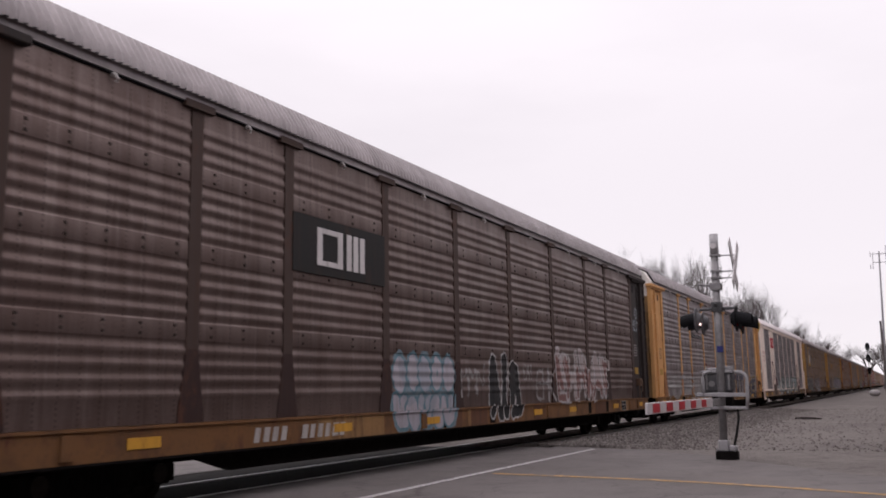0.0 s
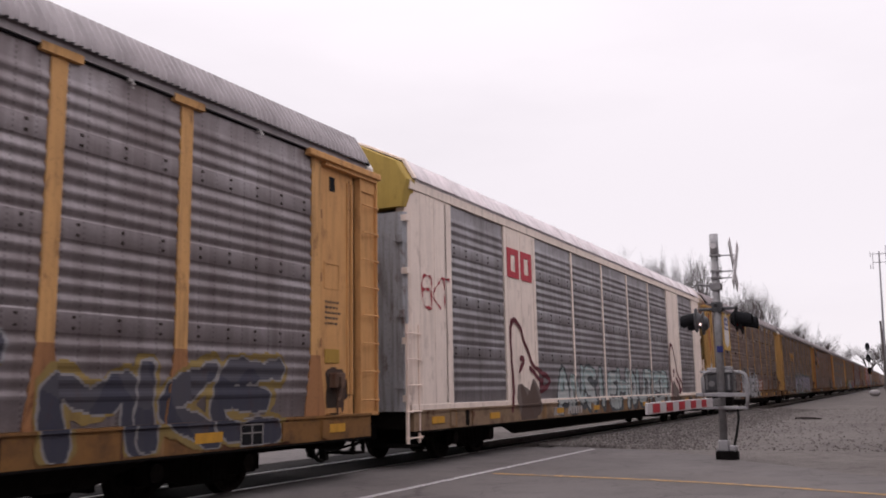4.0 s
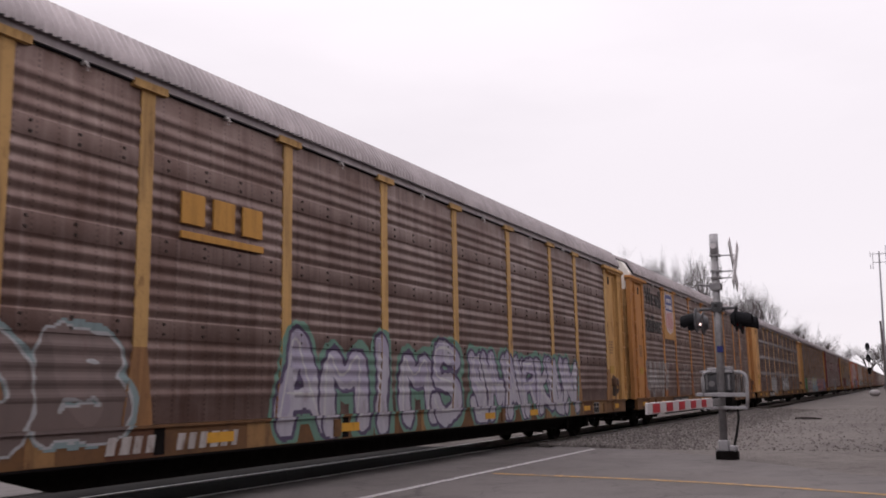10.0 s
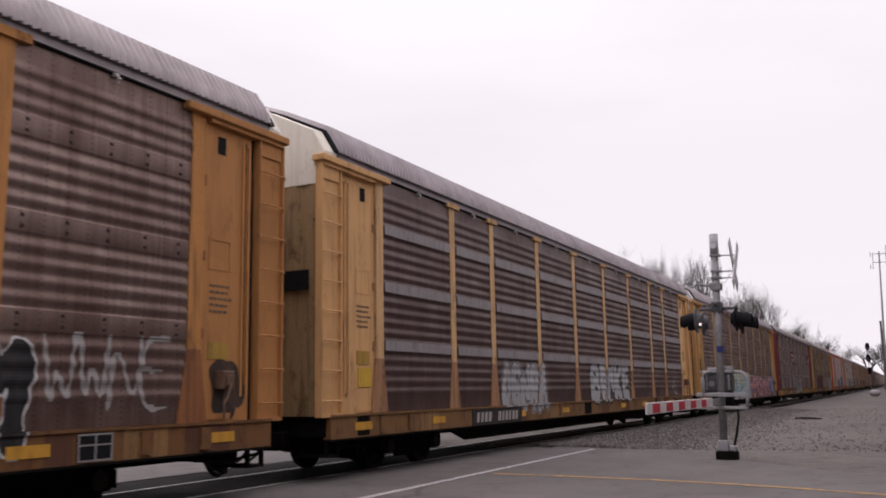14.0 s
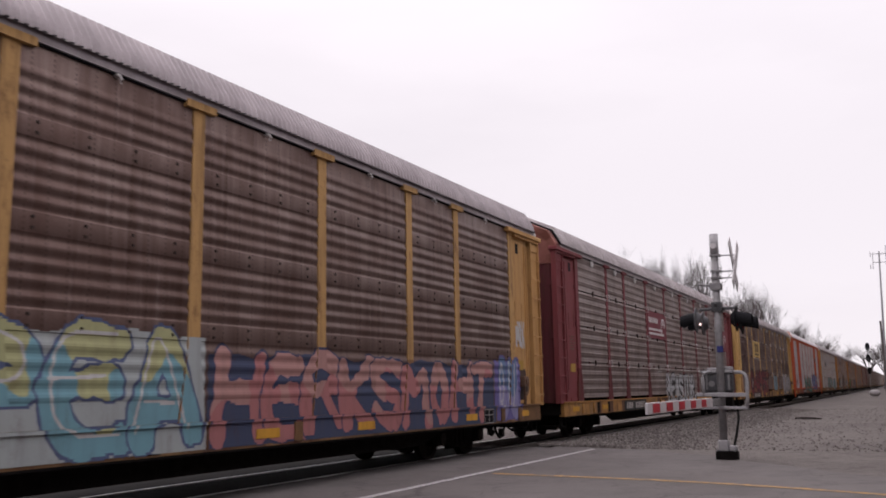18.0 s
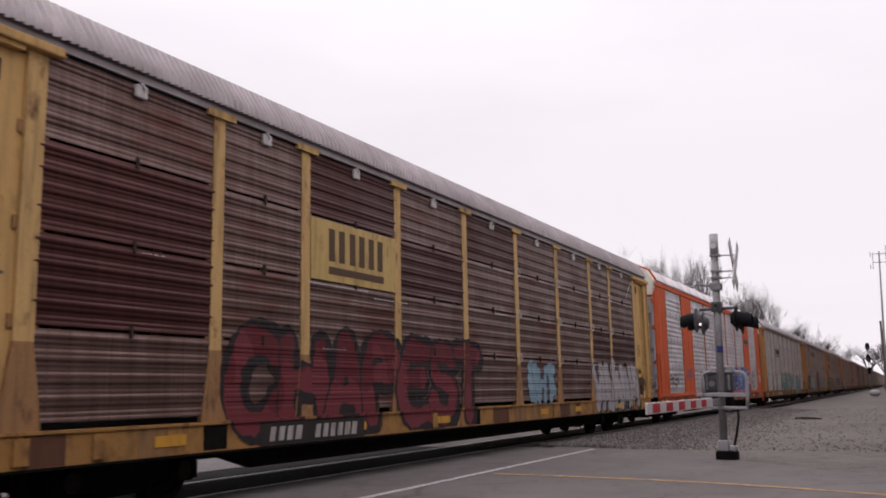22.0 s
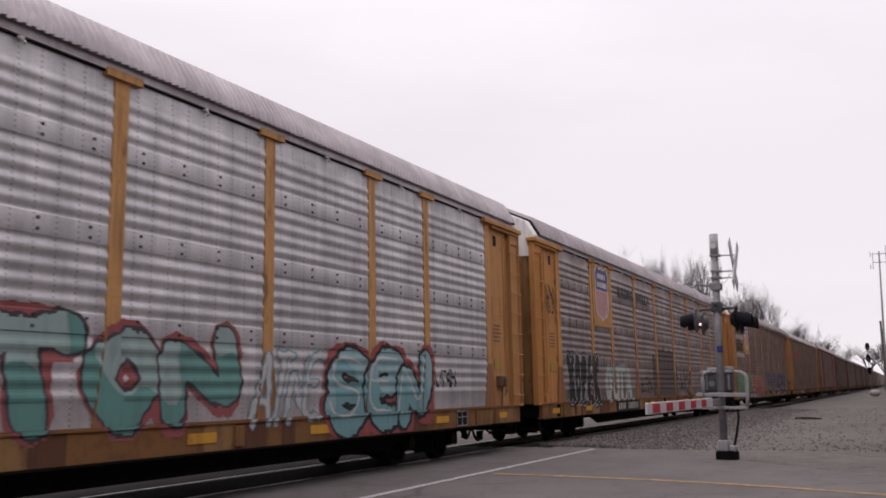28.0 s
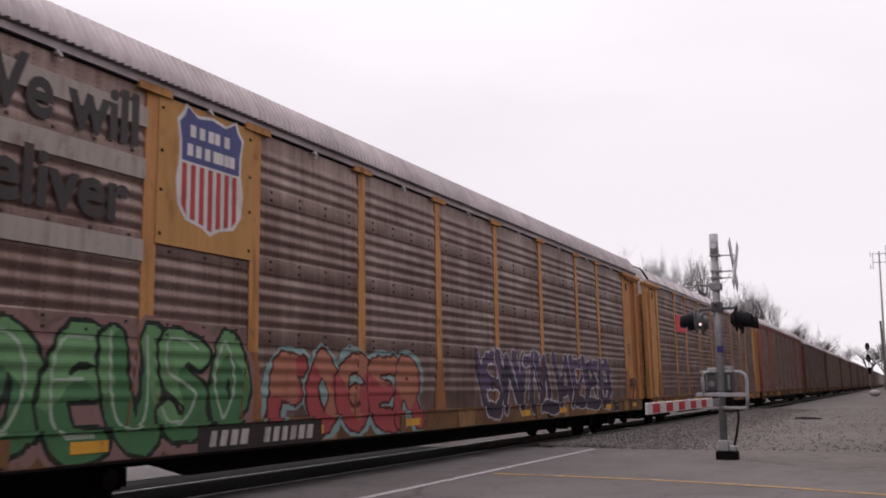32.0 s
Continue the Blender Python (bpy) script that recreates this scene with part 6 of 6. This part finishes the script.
graffiti(WAGON[13], "screen", 141, -12.3, -7.0, 0.7, 2.2, "DDEUSO", 0.25, [(0.26, 0.14, 0.13), (0.012, 0.022, 0.014), (0.05, 0.18, 0.065), (0.13, 0.3, 0.12), (0.36, 0.46, 0.36)], "green spray-painted bubble letters with black outlines", outline=0.06, halo=0.13, shade=0.08)
graffiti(WAGON[13], "screen", 142, -6.9, -2.1, 0.7, 2.0, "FOGER", 0.22, [(0.25, 0.38, 0.37), (0.09, 0.02, 0.02), (0.4, 0.06, 0.06), (0.42, 0.17, 0.09), None], "red and orange spray-painted letters with a mint edge", outline=0.045, halo=0.12, lift=0.005)
graffiti(WAGON[13], "screen", 143, 0.4, 10.2, 0.8, 2.25, "SNTLAZES", 0.2, [W, (0.58, 0.55, 0.58), (0.05, 0.035, 0.065), (0.1, 0.07, 0.135), None], "dark purple spray-painted letters with a white outline", outline=0.035, lean=0.1, spiky=0.06)
for k in range(15):
    marks(WAGON[k], (-7.9, -7.6, -6.2, -7.4, -7.6, -8.0, -8.2, -7.6, -7.6, -8.0, -6.4, -6.9, -6.9, -8.0, -7.8)[k], WORN_WHITE, k in (3, 5, 6, 8, 9, 10, 12, 13))
plate("sign_board", WAGON[14], -9.0, -7.2, 3.6, 4.3, paint("red_mark_paint", (0.5, 0.045, 0.06), 0.15), 1.582)


# ---- crossing signal with lowered gate arm ----
def crossing_signal():
    steel = plain("galvanised_mast_steel", (0.28, 0.27, 0.275), 0.5, 0.3, 10, 0.3)
    pale = plain("pale_grey_metal", (0.36, 0.35, 0.36), 0.5, 0.1, 16, 0.2)
    box = plain("grey_mechanism_metal", (0.12, 0.118, 0.125), 0.5, 0.2, 12, 0.3)
    white = plain("reflective_white", (0.6, 0.57, 0.58), 0.4, 0.0, 20, 0.12)
    red = plain("reflective_red", (0.5, 0.035, 0.05), 0.4, 0.0, 20, 0.2)
    root = tagged(new("crossing_signal"), "grey crossing signal mast with crossbuck, lamps and lowered striped gate arm", "crossing signal")
    root.matrix_basis = pose(-3.125, 17.88, 0.076, 0, 0.85, 0) @ Matrix.Scale(0.944, 4)
    s = Shape()
    s.tube([(0, 0, 0.1), (0, 0, 4.1)], 0.075, 0, 14)
    part("mast", s.mesh("mast", steel, True), root)
    s = Shape()
    s.tube([(0, 0, 4.05), (0, 0, 4.5)], 0.088, 0, 14)
    s.tube([(0.0, -0.1, 4.24), (0.0, -0.115, 4.24)], 0.06, 1, 12)
    part("bell", s.mesh("bell", [pale, white], True), root, label="cylindrical grey bell housing on the mast top")
    s = Shape()
    s.box(-0.15, 0.27, -0.15, 0.13, -0.08, 0.085, 0, 0.015)
    part("mast_base", s.mesh("mast_base", BLACK_STEEL), root, label="dark cast mast foot")
    s = Shape()
    s.box(-0.1, 0.1, -0.1, 0.1, 0.085, 0.3, 0, 0.02)
    s.box(0.1, 0.26, -0.1, 0.1, 0.085, 0.2, 0, 0.03)
    for x, y in ((-0.12, -0.12), (0.22, -0.12)):
        s.tube([(x, y, 0.085), (x, y, 0.13)], 0.018, 0, 6)
    part("junction_box", s.mesh("junction_box", pale), root, label="pale grey junction box at the mast foot")
    # crossbuck faces along the road
    for sg in (-1, 1):
        s = Shape()
        a = sg * radians(42)
        u = Vector((0, math.sin(a), math.cos(a)))
        w = Vector((0, math.cos(a), -math.sin(a))) * 0.115
        c = Vector((0, 0.12, 3.86))
        p = [c - u * 0.62 - w, c + u * 0.62 - w, c + u * 0.62 + w, c - u * 0.62 + w]
        s.loft([[(x + 0.02 * sg, q.y, q.z) for q in p] for x in (0.36, 0.378)])
        part("crossbuck_blade", s.mesh("crossbuck_blade", white), root, label="white reflective crossbuck blade")
    s = Shape()
    for z in (4.05, 3.72, 3.58):
        s.tube([(0, 0, z), (0.38, 0.1, z)], 0.014, 0, 5)
        s.box(-0.09, 0.12, -0.09, 0.09, z - 0.02, z + 0.02)
    part("crossbuck_bracket", s.mesh("crossbuck_bracket", steel), root)
    s = Shape()
    s.tube([(0.05, 0, 3.42), (-0.36, -0.05, 3.46)], 0.03, 0, 6)
    s.box(-0.11, 0.11, -0.11, 0.11, 3.33, 3.47)
    part("sign_bracket", s.mesh("sign_bracket", steel), root)
    s = Shape()
    s.tube([(0, -0.42, 3.02), (0, 0.42, 3.02)], 0.03, 0, 8)
    s.tube([(-0.34, -0.1, 2.93), (0.4, 0.1, 2.96)], 0.032, 0, 8)
    s.box(-0.1, 0.1, -0.1, 0.1, 2.88, 3.08)
    part("cross_arm", s.mesh("cross_arm", plain("dark_grey_arm", (0.1, 0.1, 0.105), 0.5)), root, label="dark grey cross arm")
    glow = glowing("lit_lamp_glass", (1.0, 0.72, 0.68), 2.0)
    lens = plain("dark_red_lens", (0.16, 0.01, 0.012), 0.2)
    for sg in (-1, 1):
        for j, y in enumerate((-0.36, 0.36)):
            cx, cz = (0.42 if sg > 0 else -0.35), 2.7 - 0.02 * j
            n = 22
            ring = [(math.cos(6.2832 * k / n), math.sin(6.2832 * k / n)) for k in range(n)]
            s = Shape()
            s.loft([[(cx + sg * d, y + r * a, cz + r * b) for a, b in ring] for d, r in ((-0.1, 0.1), (-0.02, 0.17), (0.0, 0.25), (0.015, 0.25), (0.02, 0.16))])
            lamp = part("lamp", s.mesh("lamp", BLACK_PAINT if sg > 0 else box), root, label="round black warning lamp" if sg > 0 else "round grey-backed warning lamp")
            s = Shape()
            up = [(math.cos(math.pi * (-0.2 + 1.4 * k / 14)), math.sin(math.pi * (-0.2 + 1.4 * k / 14))) for k in range(15)]
            s.sheet([[(cx + sg * d, y + 0.155 * a, cz - drop + 0.155 * b) for a, b in up] for d, drop in ((0.015, 0.0), (0.17, 0.02), (0.31, 0.06))])
            s.sheet([[(cx + sg * d, y + 0.148 * a, cz - drop + 0.148 * b) for a, b in reversed(up)] for d, drop in ((0.015, 0.0), (0.17, 0.02), (0.31, 0.06))])
            part("hood", s.mesh("hood", BLACK_PAINT), lamp)
            s = Shape()
            s.tube([(cx + sg * 0.02, y, cz), (cx + sg * 0.035, y, cz)], 0.145, 0, 18)
            part("lens", s.mesh("lens", lens), lamp)
            if sg < 0 and j == 0:
                s = Shape()
                s.tube([(cx + 0.09, y - 0.16, cz - 0.1), (cx + 0.1, y - 0.18, cz - 0.1)], 0.021, 0, 10)
                part("side_light", s.mesh("side_light", glow), lamp, label="small lit side light")
    s = Shape()
    s.box(-0.03, 0.09, -0.085, -0.078, 2.05, 2.18)
    part("notice_plate", s.mesh("notice_plate", plain("blue_notice", (0.05, 0.06, 0.22), 0.5)), root, label="small blue notice plate")
    # gate mechanism behind the mast, its guard frame and the arm
    s = Shape()
    s.box(-0.4, 0.21, 0.1, 0.42, 1.24, 1.64, 0, 0.05)
    s.box(-0.2, 0.2, 0.0, 0.3, 0.98, 1.22, 1, 0.02)
    mech = part("gate_mechanism", s.mesh("gate_mechanism", [box, BLACK_STEEL]), root, label="grey gate mechanism box")
    s = Shape()
    s.box(-0.43, 0.24, 0.08, 0.45, 1.64, 1.69, 0, 0.02)
    s.box(-0.3, -0.08, 0.12, 0.4, 1.69, 1.75, 0, 0.02)
    s.box(0.02, 0.2, 0.12, 0.4, 1.69, 1.77, 0, 0.02)
    part("lid", s.mesh("lid", pale), mech, label="paler lid")
    s = Shape()
    for x in (-0.3, -0.05, 0.14):
        s.box(x - 0.02, x + 0.02, 0.085, 0.1, 1.3, 1.6, 0, 0.005)
    s.tube([(-0.2, 0.1, 1.42), (-0.2, 0.06, 1.42)], 0.06, 0, 12)
    part("rib", s.mesh("rib", steel), mech)
    for z0, z1 in ((1.16, 1.24), (0.91, 0.97)):
        s = Shape()
        s.box(-0.48, 0.53, -0.15, -0.085, z0, z1, 0, 0.012)
        part("guard_bar", s.mesh("guard_bar", pale), root, label="pale grey guard bar")
    for pts in ([(0.51, -0.12, 0.93), (0.52, -0.12, 1.2), (0.52, -0.12, 1.52), (0.49, -0.11, 1.61), (0.4, -0.06, 1.65), (0.26, 0.1, 1.65)],
                [(-0.33, -0.12, 1.16), (-0.34, -0.12, 1.54), (-0.31, -0.1, 1.62), (-0.24, 0.0, 1.66), (-0.2, 0.1, 1.66)]):
        s = Shape()
        s.tube(pts, 0.036, 0, 8)
        part("guard_loop", s.mesh("guard_loop", pale, True), root, label="pale bent guard tube")
    s = Shape()
    s.box(-0.05, 0.02, -1.05, -0.1, 1.0, 1.13)
    s.box(-0.03, 0.01, -6.02, -1.05, 0.982, 1.148, 1, 0.006)
    arm = part("gate_arm", s.mesh("gate_arm", [steel, white]), root, label="lowered white gate arm with red squares")
    y = -5.72
    while y < -1.3:
        s = Shape()
        s.box(0.01, 0.016, y, y + 0.42, 1.0, 1.13, 0, 0.002)
        part("stripe", s.mesh("stripe", red), arm, label="red reflective square")
        y += 0.86 + 0.03 * (y + 5.72)
    s = Shape()
    s.tube([(0.3, -0.05, 0.95), (0.32, -0.05, 0.75), (0.27, -0.05, 0.45), (0.2, -0.03, 0.18)], 0.025, 0, 6)
    part("cable", s.mesh("cable", RUBBER), root, label="black cable loop")


crossing_signal()


# ---- further along the track: signal, mast, tank, trees ----
def railway_signal():
    root = tagged(new("railway_signal"), "two black round signal heads on a post beside the track", "railway signal")
    root.matrix_basis = turned(-3.35, 118.0, 0) @ Matrix.Diagonal((0.58, 0.74, 0.97, 1))
    s = Shape()
    s.tube([(0, 0, 0), (0, 0, 6.0)], 0.07, 0, 8)
    part("post", s.mesh("post", plain("grey_post_paint", (0.3, 0.29, 0.29), 0.6)), root)
    for z in (5.9, 4.55):
        s = Shape()
        n = 18
        ring = [(math.cos(6.2832 * k / n), math.sin(6.2832 * k / n)) for k in range(n)]
        s.loft([[(r * a, d, z + r * 1.15 * b) for a, b in ring] for d, r in ((0.1, 0.2), (0.0, 0.44), (-0.05, 0.44), (-0.06, 0.32))])
        head = part("signal_head", s.mesh("signal_head", BLACK_PAINT), root, label="round black signal head")
        s = Shape()
        s.box(-0.16, 0.16, -0.35, -0.05, z + 0.1, z + 0.35, 0, 0.04)
        part("hood", s.mesh("hood", BLACK_PAINT), head)
    s = Shape()
    s.tube([(-0.5, 0, 3.1), (0.5, 0, 3.1)], 0.05, 0, 6)
    s.box(-0.3, 0.3, -0.2, 0.2, 2.6, 3.4)
    part("ladder_platform", s.mesh("ladder_platform", BLACK_STEEL), root)


def tank():
    s = Shape()
    pts = [(-1.0 + 0.25 * k, 0.0, 0.75) for k in range(9)]
    s.tube(pts, [0.3, 0.5, 0.6, 0.64, 0.65, 0.64, 0.6, 0.5, 0.3], 0, 16)
    for x in (-0.5, 0.5):
        s.box(x - 0.1, x + 0.1, -0.4, 0.4, 0.0, 0.35)
    thing("storage_tank", s.mesh("storage_tank", plain("white_tank_paint", (0.36, 0.34, 0.34), 0.4, 0, 8, 0.2), True), turned(-2.75, 108.0, 0) @ Matrix.Scale(0.52, 4), "small white rounded tank on gravel", "tank")


def antenna_mast():
    steel = plain("far_mast_steel", (0.36, 0.35, 0.37), 0.6)
    root = tagged(new("antenna_mast"), "tall thin grey pole with antennas at its top", "antenna mast")
    root.matrix_basis = turned(-2.15, 150.0, 0) @ pose(0, 0, 0, 0, 1.9, 0)
    s = Shape()
    s.tube([(0, 0, 0), (0, 0, 10), (0, 0, 21.3)], [0.2, 0.15, 0.1], 0, 8)
    part("pole", s.mesh("pole", steel), root)
    for z in (20.9, 19.6):
        s = Shape()
        s.tube([(-0.95, 0, z), (0.95, 0, z)], 0.06, 0, 5)
        part("antenna_arm", s.mesh("antenna_arm", steel), root)
    for x, z0, z1 in ((-0.9, 18.6, 21.2), (0.9, 19.2, 22.2), (-1.25, 20.5, 21.3), (-1.25, 18.6, 19.3)):
        s = Shape()
        s.tube([(x, 0, z0), (x, 0, z1)], 0.05, 0, 5)
        if x < -1:
            s.tube([(x, 0, (z0 + z1) / 2), (-0.9, 0, (z0 + z1) / 2)], 0.03, 0, 4)
        part("antenna", s.mesh("antenna", steel), root)
    s = Shape()
    s.tube([(0, 0, 0), (0, 0, 9.6)], [0.18, 0.13], 0, 8)
    thing("utility_pole", s.mesh("utility_pole", plain("weathered_pole_wood", (0.16, 0.14, 0.135), 0.9, 0, 4, 0.4)), turned(-1.9, 132, 0), "weathered grey wooden utility pole", "utility pole")


def debris():
    s = Shape()
    s.tube([(-0.75, -0.1, 0.05), (-0.2, 0.05, 0.07), (0.35, -0.03, 0.06), (0.8, 0.08, 0.03)], [0.06, 0.08, 0.07, 0.04], 0, 7)
    thing("dead_branch", s.mesh("dead_branch", plain("dead_wood", (0.03, 0.024, 0.021), 0.95)), turned(-3.6, 40.2, -0.03, -8) @ Matrix.Scale(0.66, 4), "dark dead branch lying on the gravel", "branch")


debris()
BARK = plain("grey_winter_bark", (0.085, 0.07, 0.067), 0.95, 0.0, 3, 0.4)


def bare_tree_meshes(seed, tall, spread):
    rng = random.Random(seed)
    trunk, crown = Shape(), Shape()

    def grow(shape, p, d, length, r, level):
        pts, rad = [p], [r]
        q, e = p.copy(), d.copy()
        steps = 3 if level < 3 else 2
        for k in range(steps):
            e = (e + Vector((rng.uniform(-0.22, 0.22), rng.uniform(-0.22, 0.22), rng.uniform(-0.06, 0.2)))).normalized()
            q = q + e * length / steps
            pts.append(q.copy())
            rad.append(r * (1 - 0.45 * (k + 1) / steps))
        shape.tube(pts, rad, 0, 6 if level == 0 else (4 if level < 3 else 3), False)
        if level >= 5:
            return
        for k in range((5, 5, 4, 4, 4)[level]):
            t = rng.uniform(0.45, 1.0) if level else rng.uniform(0.55, 1.0)
            i = min(int(t * steps), steps - 1)
            at = pts[i].lerp(pts[i + 1], t * steps - i)
            a = rng.uniform(0, 6.283)
            side = Vector((math.cos(a), math.sin(a), 0))
            nd = (e * 0.9 + side * spread * rng.uniform(0.5, 1.1) + Vector((0, 0, 0.25))).normalized()
            grow(crown, at, nd, length * rng.uniform(0.5, 0.72), rad[i] * 0.58, level + 1)
    grow(trunk, Vector((0, 0, -0.1)), Vector((0, 0, 1)), tall * 0.42, tall * 0.019, 0)
    return trunk.mesh("trunk", BARK), crown.mesh("crown", BARK)


def tree(at, kind, tall, wide, turn):
    t, c = kind
    up = tall / sorted(v.co.z for v in c.vertices)[int(0.985 * len(c.vertices))]
    out = wide / sorted(max(abs(v.co.x), abs(v.co.y)) for v in c.vertices)[int(0.96 * len(c.vertices))]
    root = tagged(new("bare_tree"), "leafless grey winter tree behind the tracks", "tree", "bare trees beyond the train")
    root.matrix_basis = turned(*at, turn)
    out = max(out, 0.7 * up)
    root.scale = (out, out, up)
    part("trunk", t, root)
    part("crown", c, root, label="dense crown of bare grey twigs")


TREES = [bare_tree_meshes(3, 13.5, 0.72), bare_tree_meshes(8, 13.0, 0.8), bare_tree_meshes(21, 14.0, 0.68)]
railway_signal()
tank()
antenna_mast()
for j, (x, y, tall, wide) in enumerate([
        (-23.6, 92, 15.2, 1.4), (-20.0, 95, 14.9, 1.5), (-18.3, 99, 15.0, 1.25), (-16.6, 108, 12.7, 1.6), (-14.0, 112, 13.1, 1.9),
        (-16.3, 118, 12.5, 2.0), (-21.6, 96, 13.6, 1.5), (-17.6, 110, 12.9, 1.6), (-22.9, 97, 15.2, 1.2), (-14.9, 150, 11.6, 2.4),
        (-18.0, 150, 12.0, 3.0), (-16.0, 170, 11.5, 3.2), (-16.6, 190, 12.6, 3.0), (-14.8, 205, 11.5, 3.4), (-15.2, 230, 11.5, 3.5),
        (-13.6, 262, 11.5, 4.0), (-9.0, 300, 12.5, 4.5), (-4.5, 280, 12.5, 4.5), (-1.0, 300, 14.0, 5.0), (3.0, 270, 13.0, 4.5)]):
    tree((x, y, 0), TREES[j % 3], tall, wide, 57.0 * j)



# ---- what moves: the train rolls past, its wheels turn ----
RUN = [(0, -0.27), (4, 46.73), (8, 93.6), (12, 140.41), (16, 187.15), (20, 233.68), (24, 280.22), (28, 326.42), (32, 372.6)]


def rolled(t):
    """How far the train has come at t seconds."""
    k = min(int(t // 4), 7)
    (t0, a), (t1, b) = RUN[k], RUN[k + 1]
    return a + (b - a) * (t - t0) / (t1 - t0)


def motions():
    for ob, at in CARS:
        walk(ob, [(t, pose(TRACK_X, at - s, 0.0)) for t, s in RUN])
    firsts = {}
    for ob, dy in WHEELSETS:
        if dy not in firsts:
            walk(ob, [(f / 30, pose(0, dy, AXLE_R, math.degrees(rolled(f / 30) / AXLE_R) % 360)) for f in range(961)])
            firsts[dy] = ob.animation_data
        else:
            ob.rotation_mode = "QUATERNION"
            keys = ob.animation_data_create()
            keys.action = firsts[dy].action
            keys.action_slot = firsts[dy].action_slot


motions()
